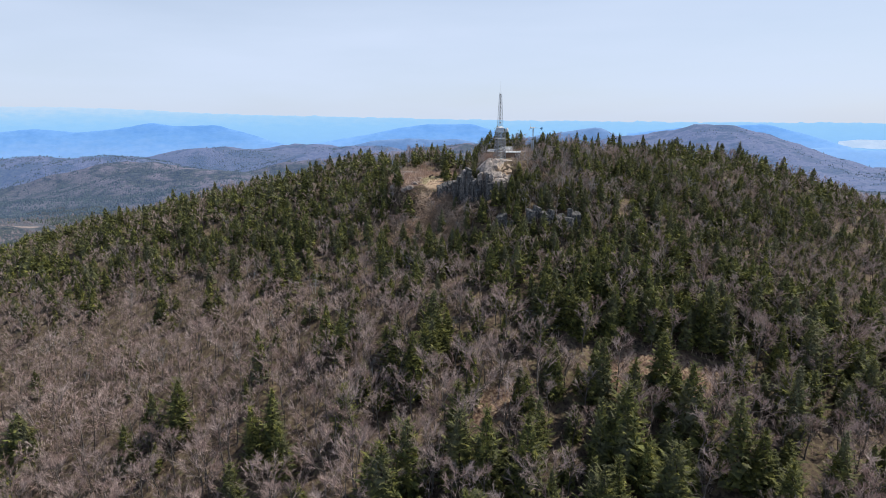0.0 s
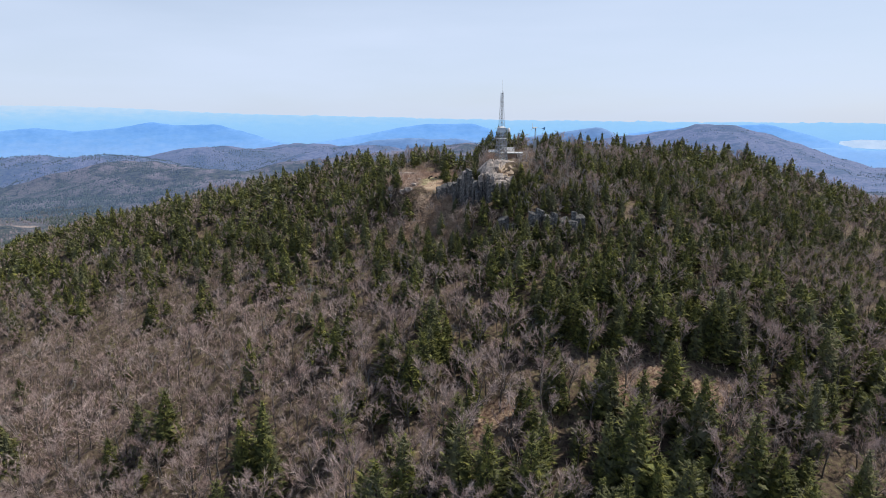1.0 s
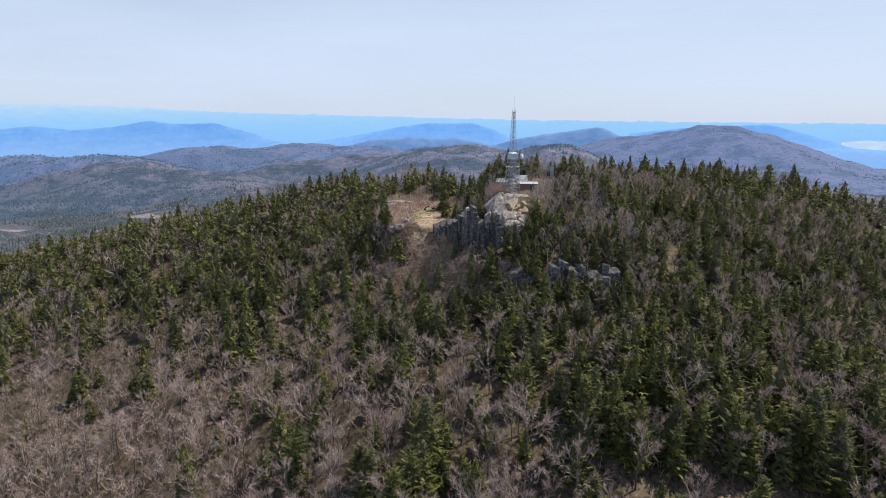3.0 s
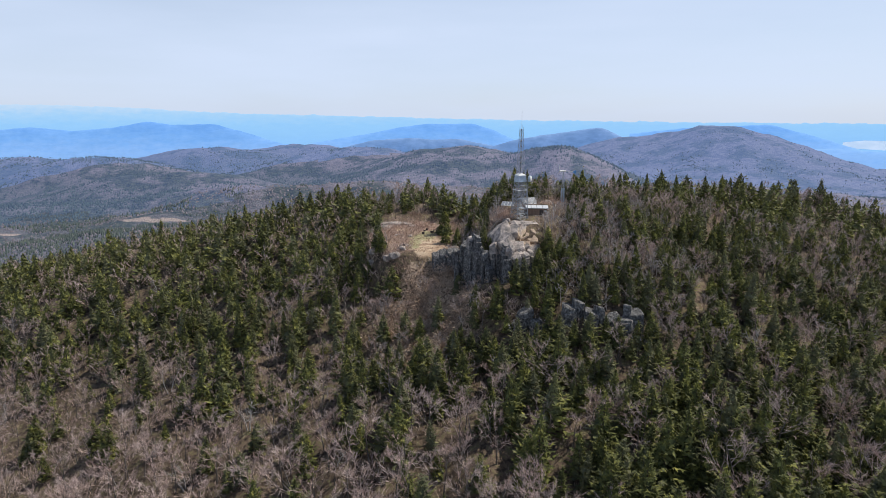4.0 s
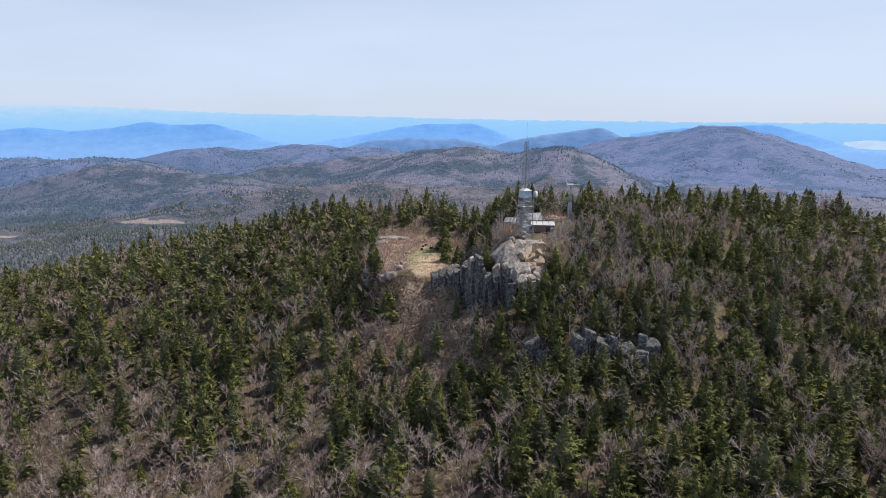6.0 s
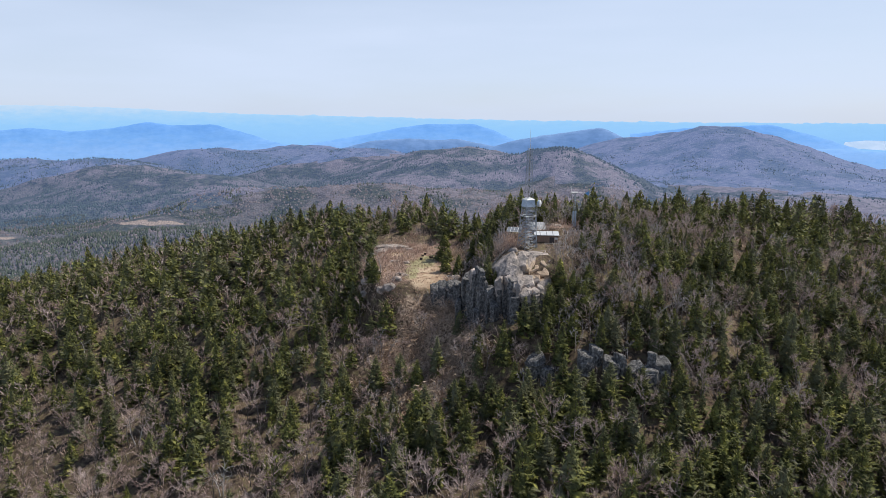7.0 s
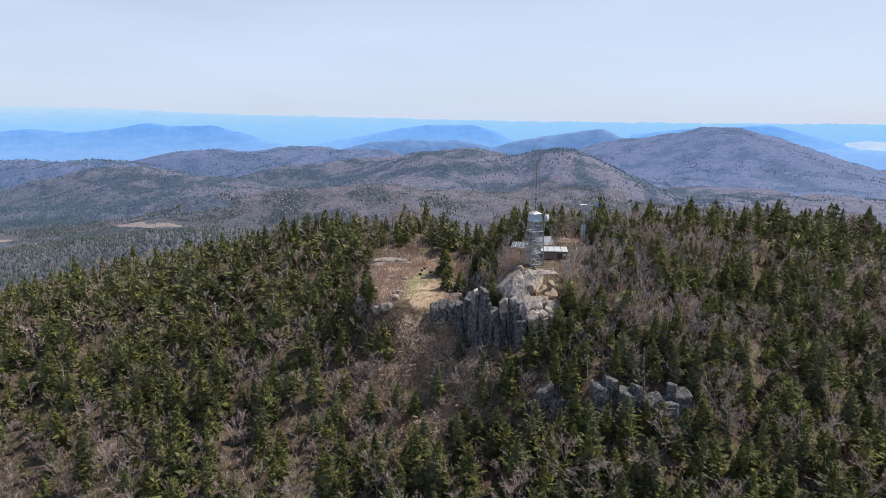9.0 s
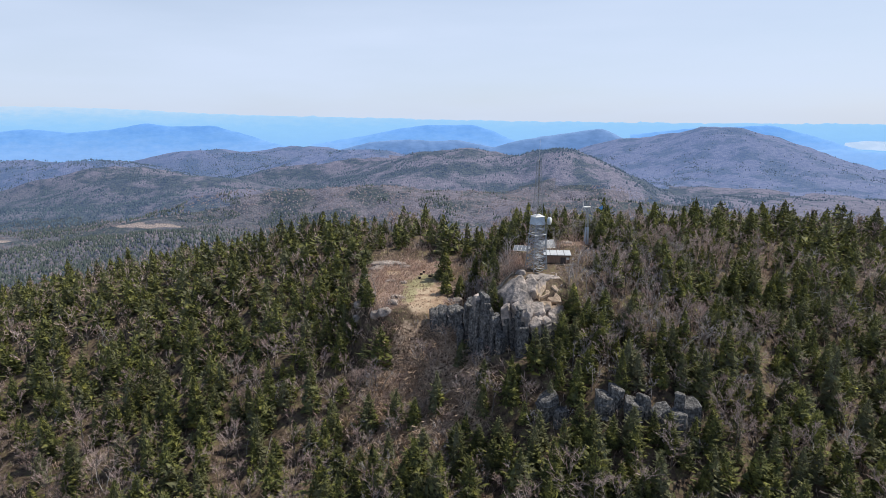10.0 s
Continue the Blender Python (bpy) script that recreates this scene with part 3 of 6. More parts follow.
def spruce_shape(seed, tall, wide, levels, sprays, lean=0.0, thin=0.0):
    """Trunk and crown of a spruce: whorls of drooping boughs with upturned tips and small needle sprays to both sides round a dense heart."""
    r = np.random.RandomState(seed)
    top = np.array([lean, lean * 0.5, tall])
    trunk = tube([(0, 0, -0.5), top * [0.5, 0.5, 0.5], top * [1, 1, 0.95]], [0.020 * tall, 0.012 * tall, 0.003 * tall], 4)
    tri = []
    lop = r.uniform(0, 6.28)
    up = np.array([0, 0, 1.0])
    for k in range(levels):
        u = ((k + 0.6 * r.rand()) / levels) ** 1.05
        z = tall * (0.06 + 0.93 * u)
        reach = wide * ((1 - u) ** 0.74 + 0.03) * (0.75 + 2.0 * u if u < 0.125 else 1.0)
        n = int(round(4.5 + 3.5 * (1 - u) + 0.6 * (sprays > 3) - 1.6 * (sprays < 3)))
        reach *= min(max(1 + 0.16 * r.normal(), 0.7), 1.3)
        turn = r.rand() * 6.28
        for b in range(n):
            if r.rand() < thin:
                continue
            a = turn + 6.283 * (b + 0.7 * r.rand()) / n
            q = reach * r.uniform(0.55, 1.2) * (1 + 0.18 * math.cos(a - lop))
            d = np.array([math.cos(a), math.sin(a), 0])
            side = np.array([-d[1], d[0], 0])
            rise = -0.42 + 0.95 * u + 0.9 * max(0.0, u - 0.8) + r.uniform(-0.2, 0.2)
            root = np.array([lean * u * u, lean * 0.5 * u * u, z + r.uniform(-0.5, 0.5) * tall / levels])

            def along(w):
                return root + d * q * w + up * q * (rise * w + 0.30 * w * w)

            for s in range(sprays):
                w = 0.30 + 0.62 * (s + r.uniform(0.2, 0.8)) / sprays
                at = along(w)
                ln = (0.31 * q * (1.08 - w) + 0.055 * wide) * r.uniform(0.7, 1.3)
                base = (min(0.25 / sprays, 0.085) * q + 0.012 * wide) * r.uniform(0.8, 1.2)
                for sg in (-1, 1):
                    out = unit(d * r.uniform(0.5, 1.1) + side * sg * r.uniform(0.7, 1.1) + up * (rise * 0.5 - r.uniform(-0.15, 0.5)))
                    tri.append((at - d * base, at + out * ln, at + d * base * 0.7))
            fs = (side + up * r.uniform(-0.4, 0.4)) * q * (0.09 if sprays > 2 else 0.13 if sprays > 1 else 0.20)
            tri.append((along(0.66) + fs, along(1.0), along(0.66) - fs))
    for b in range(3):
        a = b * 2.1 + seed
        o = np.array([math.cos(a), math.sin(a), 0]) * 0.011 * tall
        tri.append((top * [1, 1, 0.9] + o, top * [1, 1, 0.995], top * [1, 1, 0.9] - o))
    tri = np.array(tri)
    # ragged inner foliage that closes the crown
    rings, sides = (24, 11) if sprays > 3 else (17, 9) if sprays > 2 else (15, 8) if sprays > 1 else (12, 6)
    hv, hf = [], []
    for k in range(rings):
        u = k / (rings - 1)
        for q in range(sides):
            a = 6.283 * (q + 0.5 * (k % 2) + 0.4 * r.rand()) / sides
            rad = wide * ((1 - u) ** 0.76 * (r.uniform(0.34, 0.74) + 0.05 * u) + 0.008)
            hv.append((lean * u * u + math.cos(a) * rad, lean * 0.5 * u * u + math.sin(a) * rad, tall * (0.09 + 0.87 * u) - 0.4 * rad + r.uniform(-0.3, 0.3) * tall / rings * (k < rings - 1)))
    for k in range(rings - 1):
        for q in range(sides):
            e = (q + 1) % sides
            hf += [(k * sides + q, k * sides + e, (k + 1) * sides + q), (k * sides + e, (k + 1) * sides + e, (k + 1) * sides + q)]
    # ... in loose flakes, each turned a little
    flake = np.array(hv)[np.array(hf)]
    flake = flake[r.rand(len(flake)) > 0.15]
    mid = flake.mean(1, keepdims=True)
    size = np.linalg.norm(flake - mid, axis=2, keepdims=True).mean(1, keepdims=True)
    flake = mid + (flake - mid) * (1.0 if sprays > 2 else 0.9) + r.normal(0, 0.26 if sprays > 2 else 0.18, flake.shape) * size
    heart = (flake.reshape(-1, 3), np.arange(len(flake) * 3).reshape(-1, 3))
    return trunk, joined([(tri.reshape(-1, 3), np.arange(len(tri) * 3).reshape(-1, 3)), heart])


def sliver(a, b, width, r):
    """A thin tapering twig from a to b."""
    sd = unit(np.cross(b - a, r.normal(0, 1, 3))) * width
    return (a - sd, a + sd, b)


def bare_shape(seed, tall, wide, limbs, twigs, width=0.035, stems=1, fine_limbs=False):
    """A leafless tree: trunk, rising limbs that fork into branches, and the sprays of fine twigs at their ends."""
    r = np.random.RandomState(seed)
    wood, fine = [], []
    up = np.array([0, 0, 1.0])
    forks = 4 if fine_limbs else 6
    each = max(2, int(round(twigs / (limbs * forks))))
    for st in range(stems):
        off = np.array([r.uniform(-0.3, 0.3), r.uniform(-0.3, 0.3), 0]) * (stems > 1)
        lean = r.uniform(-0.10, 0.10, 2) * tall * (1 + 0.8 * (stems > 1))
        steps = np.linspace(0, 1, 3 if fine_limbs else 5)
        spine = np.array([off + np.array([lean[0] * w * w + 0.03 * tall * math.sin(4 * w + seed), lean[1] * w * w + 0.02 * tall * math.sin(5 * w), tall * 0.84 * w - 0.4 * (w == 0)]) for w in steps])
        wood.append(tube(spine, list(0.0155 * tall * (1 - 0.86 * steps)), 3 if fine_limbs else 5))
        heart = np.array([lean[0] * 0.5, lean[1] * 0.5, tall * 0.60])
        for k in range(limbs):
            lift = -0.20 + 1.5 * ((k * 0.618 + 0.3 * r.rand()) % 1.0)
            a = k * 2.4 + 0.8 * r.rand()
            dome = np.array([math.cos(a) * math.cos(lift) * wide, math.sin(a) * math.cos(lift) * wide, math.sin(lift) * tall * 0.36])
            tip = heart + dome * r.uniform(0.62, 0.95)
            h = np.clip((tip[2] - 1.1 * math.hypot(dome[0], dome[1])) / (0.84 * tall), 0.26, 0.93)
            root = np.array([np.interp(h, steps, spine[:, c]) for c in range(3)])
            mid = root + (tip - root) * [0.58, 0.58, 0.42] + r.normal(0, 0.05 * wide, 3)
            if fine_limbs:
                fine.append(sliver(root, mid, 0.0055 * tall, r))
                fine.append(sliver(mid, tip, 0.0028 * tall, r))
            else:
                wood.append(tube([root, mid, tip], [0.0052 * tall, 0.0038 * tall, 0.0012 * tall], 3))
            limb = unit(tip - mid)
            for f in range(forks):
                w = 0.15 + 0.85 * (f + r.rand()) / forks
                at = mid + (tip - mid) * w if f else root + (mid - root) * r.uniform(0.6, 1.0)
                way = unit(limb * 0.6 + unit(at - heart * [1, 1, 0.8]) * 0.7 + up * 0.12 + r.normal(0, 0.48, 3))
                ln = wide * r.uniform(0.24, 0.46)
                end = at + way * ln
                fine.append(sliver(at, end, width * 1.5, r))
                for t in range(each):
                    c = at + way * ln * r.uniform(0.15, 0.95)
                    tw = unit(way + up * 0.10 + r.normal(0, 0.55, 3))
                    fine.append(sliver(c, c + tw * wide * r.uniform(0.14, 0.34), width, r))
    fine = np.array(fine)
    return joined(wood), (fine.reshape(-1, 3), np.arange(len(fine) * 3).reshape(-1, 3))


def dead_shape(seed, tall, limbs, stems):
    """A dead tree: crooked leaning stems and bent broken limbs with a few stubs."""
    r = np.random.RandomState(seed)
    wood, fine = [], []

    def crooked(at, way, ln, n, bend):
        pts = [at]
        for k in range(n):
            way = unit(way + r.normal(0, bend, 3))
            pts.append(pts[-1] + way * ln / n)
        return np.array(pts)

    for st in range(stems):
        a = r.uniform(0, 6.28)
        spine = crooked(np.array([0.2 * math.cos(a) * (stems > 1), 0.2 * math.sin(a) * (stems > 1), -0.3]), unit(np.array([0.3 * math.cos(a), 0.3 * math.sin(a), 1])), tall * r.uniform(0.7, 1.0), 6, 0.13)
        wood.append(tube(spine, list(np.linspace(0.016, 0.003, 7) * tall), 4))
        for k in range(limbs):
            w = r.uniform(0.3, 0.98) * 6
            i = min(int(w), 5)
            at = spine[i] + (spine[i + 1] - spine[i]) * (w - i)
            b = k * 2.4 + r.rand()
            bough = crooked(at, unit(np.array([math.cos(b), math.sin(b), r.uniform(-0.1, 1.3)])), tall * r.uniform(0.14, 0.36), 3, 0.32)
            wood.append(tube(bough[[0, 1, 3]], [0.0055 * tall, 0.0042 * tall, 0.001 * tall], 3))
            for t in range(4):
                c = bough[r.randint(1, 4)]
                fine.append(sliver(c, c + unit(bough[3] - bough[0] + r.normal(0, 0.16 * tall, 3)) * tall * r.uniform(0.05, 0.15), 0.0028 * tall, r))
    fine = np.array(fine)
    return joined(wood), (fine.reshape(-1, 3), np.arange(len(fine) * 3).reshape(-1, 3))


def brush_shape(seed, tall, wide, stems):
    r = np.random.RandomState(seed)
    tri = []
    for k in range(stems):
        a, q = r.rand() * 6.28, wide * r.rand() ** 0.5
        root = np.array([math.cos(a) * q * 0.6, math.sin(a) * q * 0.6, -0.1])
        d = unit(np.array([math.cos(a) * 0.5, math.sin(a) * 0.5, 1.0]) + r.normal(0, 0.25, 3))
        ln = tall * r.uniform(0.5, 1.1)
        tip = root + d * ln
        sd = unit(np.cross(d, r.normal(0, 1, 3))) * 0.045
        tri.append((root - sd, root + sd, tip))
        for t in range(3):
            c = root + d * ln * r.uniform(0.2, 0.9)
            td = unit(d + r.normal(0, 0.8, 3))
            sd = unit(np.cross(td, r.normal(0, 1, 3))) * 0.035
            tri.append((c - sd, c + sd, c + td * ln * r.uniform(0.25, 0.5)))
    tri = np.array(tri)
    return tri.reshape(-1, 3), np.arange(len(tri) * 3).reshape(-1, 3)


def tangle_shape(seed, wide, tall, stems):
    """Low brush whose stems arch over sideways and fork near the end."""
    r = np.random.RandomState(seed)
    tri = []
    for k in range(stems):
        a, reach, high = r.rand() * 6.28, wide * r.uniform(0.5, 1.2), tall * r.uniform(0.4, 1.2)
        d = np.array([math.cos(a), math.sin(a), 0])
        side = np.array([-d[1], d[0], 0]) * r.uniform(-0.5, 0.5)
        pts = [(d * w + side * w * w) * reach + [0, 0, high * math.sin(2.5 * w) - 0.1] for w in (0.0, 0.35, 0.7, 1.0)]
        for (p, q), wd in zip(zip(pts, pts[1:]), (0.042, 0.034, 0.026)):
            sd = unit(np.cross(q - p, r.normal(0, 1, 3))) * wd
            tri += [(p - sd, p + sd, q + sd * 0.7), (p - sd, q + sd * 0.7, q - sd * 0.7)]
        for f in range(3):
            c = pts[1] + (pts[3] - pts[1]) * r.rand()
            tri.append(sliver(c, c + unit(d + r.normal(0, 0.6, 3)) * reach * r.uniform(0.25, 0.5), 0.028, r))
    tri = np.array(tri)
    return tri.reshape(-1, 3), np.arange(len(tri) * 3).reshape(-1, 3)


def scatter_mesh(shape, rows):
    """One mesh of many copies of a shape; rows: x, y, z, scale, height scale, turn."""
    v, f = shape
    rows = np.asarray(rows, float)
    c, s = np.cos(rows[:, 5]), np.sin(rows[:, 5])
    x = (v[None, :, 0] * c[:, None] - v[None, :, 1] * s[:, None]) * rows[:, 3:4] + rows[:, 0:1]
    y = (v[None, :, 0] * s[:, None] + v[None, :, 1] * c[:, None]) * rows[:, 3:4] + rows[:, 1:2]
    z = v[None, :, 2] * rows[:, 4:5] + rows[:, 2:3]
    vv = np.stack([x, y, z], -1).reshape(-1, 3)
    ff = (f[None] + (np.arange(len(rows)) * len(v))[:, None, None]).reshape(-1, 3)
    return vv, ff


# ---------- where the trees stand ----------
# share of spruce over the slope: rows from y = 50 down to -90, columns from x = -110 to 90, every 20 m
FIR_TABLE = np.array([
    [0.75, 0.80, 0.80, 0.80, 0.62, 0.62, 0.80, 0.76, 0.75, 0.70, 0.55],
    [0.66, 0.70, 0.70, 0.70, 0.48, 0.60, 0.60, 0.62, 0.68, 0.68, 0.60],
    [0.55, 0.62, 0.70, 0.76, 0.60, 0.34, 0.58, 0.64, 0.64, 0.70, 0.68],
    [0.15, 0.26, 0.34, 0.55, 0.36, 0.28, 0.66, 0.76, 0.80, 0.80, 0.74],
    [0.08, 0.07, 0.10, 0.17, 0.38, 0.56, 0.84, 0.80, 0.74, 0.70, 0.62],
    [0.07, 0.06, 0.06, 0.08, 0.14, 0.62, 0.88, 0.72, 0.68, 0.66, 0.66],
    [0.10, 0.11, 0.12, 0.15, 0.22, 0.42, 0.46, 0.60, 0.50, 0.52, 0.52],
    [0.12, 0.12, 0.12, 0.16, 0.34, 0.56, 0.62, 0.60, 0.44, 0.45, 0.45]])


def fir_share(x, y):
    """How far the wood is spruce rather than bare hardwood."""
    n = 0.20 * wave_noise(x, y, 26, 31) + 0.16 * wave_noise(x, y, 9, 32)
    u, v = np.clip((x + 110) / 20, 0, 9.999), np.clip((50 - y) / 20, 0, 6.999)
    i, j = u.astype(int), v.astype(int)
    a, b = u - i, v - j
    t = FIR_TABLE
    share = (t[j, i] * (1 - a) + t[j, i + 1] * a) * (1 - b) + (t[j + 1, i] * (1 - a) + t[j + 1, i + 1] * a) * b
    n = n * np.clip(2.4 * np.minimum(share, 1 - share), 0.25, 1)
    return np.clip((share + n) * (1 - 0.88 * thicket(x, y)), 0.02, 0.97)


def open_ground(x, y):
    """True where no tall tree stands: clearing, rocks and the summit huts."""
    c = clearing(x, y) > 0.35
    d = (x > np.where(y > -7.5, -5.2, -12)) & (x < 2.5) & (y > -16) & (y < 0)
    h = (x > -5) & (x < 9) & (y > -8.5) & (y < 10)
    p = (x > 6.0) & (x < 12.0) & (y > 3.5) & (y < 14.5)
    o = (x > -3) & (x < 18) & (y > -26.3) & (y < -22.5)
    return c | d | h | p | o


def thicket(x, y):
    """The brushy gully under the clearing."""
    return np.exp(-(((x + 17.5) / 9.5) ** 2 + ((y + 8) / 12) ** 2) ** 2)


def glade(x, y):
    """A gap in the wood low on the slope, with reddish undergrowth."""
    return np.exp(-(((x - 24) / 11) ** 2 + ((y + 66) / 5) ** 2) ** 2)


rng = np.random.RandomState(7)


def stand_rows():
    out = []
    y = -124.0
    while y < 104:
        step = 2.75 + 1.2 * float(soft_step((-20 - y) / 60)) + 1.6 * float(soft_step((-98 - y) / 6)) + 0.25 * float(soft_step((y - 12) / 15)) + 0.6 * float(soft_step((y - 45) / 20))
        half = min(14 + (y + 168) * 0.76, 178)
        xs = np.arange(-14 - half, -14 + half, step)
        xs = xs + rng.uniform(-0.48, 0.48, len(xs)) * step
        ys = y + rng.uniform(-0.48, 0.48, len(xs)) * step
        out.append(np.stack([xs, ys], -1))
        y += step
    p = np.concatenate(out)
    p = p[(~open_ground(p[:, 0], p[:, 1])) & (p[:, 1] < np.where(p[:, 0] < -16, 68, 47) + 0.27 * np.abs(p[:, 0] + 15))]
    p = p[rng.rand(len(p)) > 0.8 * thicket(p[:, 0], p[:, 1])]
    p = p[rng.rand(len(p)) > 0.75 * glade(p[:, 0], p[:, 1])]
    # the wood beside the cliff is close-set and low
    q = np.stack(np.meshgrid(np.arange(5, 96, 3.0), np.arange(-62, 20, 3.0)), -1).reshape(-1, 2)
    q = q + rng.uniform(-1.4, 1.4, q.shape)
    q = q[(~open_ground(q[:, 0], q[:, 1])) & (q[:, 0] + 14 < 14 + (q[:, 1] + 168) * 0.76) & (rng.rand(len(q)) < 0.9 * soft_step((q[:, 0] - 3) / 7) * soft_step((q[:, 1] + 66) / 8) * (1 - glade(q[:, 0], q[:, 1] - 4)))]
    p = np.concatenate([p, q])
    marks = np.array([m[:2] for m in SPRUCES + BARES])
    gap = np.hypot(p[:, None, 0] - marks[None, :, 0], p[:, None, 1] - marks[None, :, 1]).min(1)
    p = p[gap > 1.7]
    return p[rng.rand(len(p)) > 0.04]


# landmark trees: x, y, height
SAPLINGS = 720
SPRUCES = [
    (-14.8, 18.1, 6.6), (-7.4, -5.6, 4.6), (-10.1, 4.2, 3.4), (-11.8, 10.4, 3.6), (-28.8, 7.3, 7.2), (-27.9, 5.0, 4.6), (4.2, -9.2, 5.8), (9.1, -8.4, 5.2), (13.4, -8.5, 5.5), (2.2, -11.8, 5.6), (11.8, 2.0, 6.0),
    (0.3, 13.5, 7.8), (-5.4, 12.5, 6.2), (-7.4, 28.2, 5.6), (-3.0, 10.5, 6.0), (7.1, 24.7, 5.9), (12.6, 9.6, 4.8), (25.3, 21.4, 8.0), (32.6, 24.6, 8.8), (39.2, 23.1, 9.3), (47.9, 28.3, 9.1), (57.9, 30.4, 7.4),
    (67.3, 39.2, 7.9), (77.7, 42.3, 8.8), (88.8, 49.6, 9.3), (17.3, 14.2, 6.5), (-15.9, 45.9, 5.2), (-22.9, 53.4, 4.0), (-29.6, 53.1, 4.4), (-35.9, 61.4, 5.2), (-48.4, 58.8, 6.6), (-53.7, 56.4, 7.8), (-63.0, 62.2, 6.6)]
SPRUCES += [
    (-74.0, 60.6, 7.4), (-86.2, 80.0, 7.4), (-109.8, 82.2, 9.2), (-107.2, 47.4, 7.4), (-15.8, -14.6, 6.6), (-21.8, -13.8, 5.4), (-12.1, -8.6, 4.2), (-28.1, -0.4, 3.4), (-5.8, -18.8, 7.2), (-9.4, -16.0, 4.2), (-19.0, -15.6, 4.6), (-25.9, -13.4, 6.6), (2.7, -21.0, 6.5), (-2.1, -31.3, 8.2), (2.6, -33.4, 8.0),
    (9.5, -33.7, 7.3), (-11.9, -30.6, 8.3), (-15.8, -30.0, 8.4), (-35.6, -7.6, 9.0), (-42.6, -6.0, 8.6), (-70.4, -13.5, 9.4), (18.9, -21.9, 8.0), (23.7, -17.3, 7.6), (37.3, -18.9, 8.4), (-54.5, -5.6, 9.0), (-32.1, -0.2, 7.4)]
# below the brushy gully
SPRUCES += [
    (-22.4, -19.6, 4.4), (-17.6, -21.6, 5.2), (-13.2, -21.4, 4.8), (-19.8, -24.4, 5.0), (-24.2, -22.4, 4.2), (-26.4, -25.2, 5.4), (-15.2, -26.2, 5.6), (-10.2, -22.4, 5.2), (-21.4, -27.6, 5.8), (-8.4, -25.0, 5.0), (-12.0, -28.4, 5.6), (-29.0, -21.0, 4.8), (-18.0, -29.4, 5.4)]
# tall spruces low on the slope
SPRUCES += [
    (-8.8, -86.1, 15.0), (-3.1, -87.8, 15.0), (12.0, -85.0, 15.0), (23.8, -79.9, 14.0), (28.4, -86.4, 14.6), (41.6, -77.4, 13.6), (-24.4, -88.3, 14.0), (-74.6, -65.2, 9.5), (5.0, -94.8, 13.6), (42.5, -88.4, 13.2),
    (4.2, -68.9, 9.0), (23.2, -68.3, 9.8), (-1.0, -83.5, 10.0), (17.0, -92.0, 12.0), (33.0, -93.0, 12.0), (-12.0, -96.0, 12.0)]
# round the outcrops
SPRUCES += [
    (3.5, -27.2, 5.8), (8.3, -27.4, 5.6), (12.6, -28.0, 5.4), (17.9, -27.6, 5.8), (-2.6, -24.6, 5.4), (2.0, -25.4, 6.0), (11.0, -27.2, 4.6), (5.9, -27.0, 4.4), (15.4, -28.0, 5.0)]
# at the foot of the cliff and round the huts
SPRUCES += [
    (-4.6, -17.4, 3.0), (1.0, -16.6, 4.6), (3.4, -14.6, 5.4), (4.8, -12.6, 5.0), (-8.8, -7.4, 2.6), (-7.5, 14.0, 5.4), (-9.2, 15.5, 5.6), (-4.2, 15.2, 6.4),
    (-1.6, 16.2, 6.8), (2.4, 15.6, 6.6), (3.9, 17.2, 7.0), (5.2, 14.8, 5.2), (-6.2, 17.0, 6.6), (13.8, 13.0, 6.0), (15.0, 11.0, 5.6), (-9.4, -3.0, 3.6), 
    (2.2, -15.4, 5.0), (-0.6, -16.0, 5.8)]
SPRUCES += [
    (-8.0, 3.0, 3.2), (-6.3, 1.8, 4.6), (-9.6, 13.6, 3.4), (-11.9, 12.6, 2.4), (-7.2, -7.4, 3.8), (-6.4, -8.6, 3.2), (-7.4, -1.6, 3.0), (-9.8, 1.0, 2.6), (-12.3, 8.7, 4.2), (-14.5, 9.6, 4.4), (1.8, -14.2, 6.0)]
BARES = [(-21.7, -55.9, 12.5), (2.3, -62.0, 9.5), (16.7, -64.9, 9.2), (-7.8, -64.7, 9.3), (-31.4, -53.7, 10.4), (-43.4, -56.6, 10.2), (-68.9, -42.7, 10.8), (27.3, -60.5, 8.8),
         (-13.0, -5.5, 2.6), (-11.6, -9.2, 3.0), (-14.8, -3.4, 2.4), (-10.3, -11.6, 2.8), (-8.6, -12.8, 2.6), (-15.0, 2.6, 2.2), (-12.6, 0.6, 2.4), (-11.4, -2.4, 2.6), (-6.6, -8.2, 2.2), (-9.4, -5.6, 2.4)]
P = stand_rows()
under = np.stack(np.meshgrid(np.arange(-76, 48, 4.2), np.arange(-190, -125, 4.2)), -1).reshape(-1, 2)
P = np.concatenate([P, under + rng.uniform(-1.7, 1.7, under.shape)])
marks = np.array(SPRUCES + BARES)
share = fir_share(P[:, 0], P[:, 1])
pick = rng.rand(len(P)) < share
keep = pick | (rng.rand(len(P)) < np.where(P[:, 1] < -20, 0.97, 0.95))
P, pick = P[keep], pick[keep]
is_fir = np.concatenate([pick, np.ones(len(SPRUCES), bool), np.zeros(len(BARES), bool)])
P = np.concatenate([P, marks[:, :2]])
is_mark = np.arange(len(P)) >= len(P) - len(marks)
Z = ground(P[:, 0], P[:, 1])
low = soft_step((-20 - P[:, 1]) / 60)
fir_size = (0.50 + 0.72 * rng.rand(len(P)) ** 1.5) * (1.02 + 0.62 * low)
bare_size = (0.62 + 0.50 * rng.rand(len(P))) * (0.92 + 0.62 * low)
fir_size *= 1 - 0.06 * soft_step((P[:, 1] + 36) / 14)
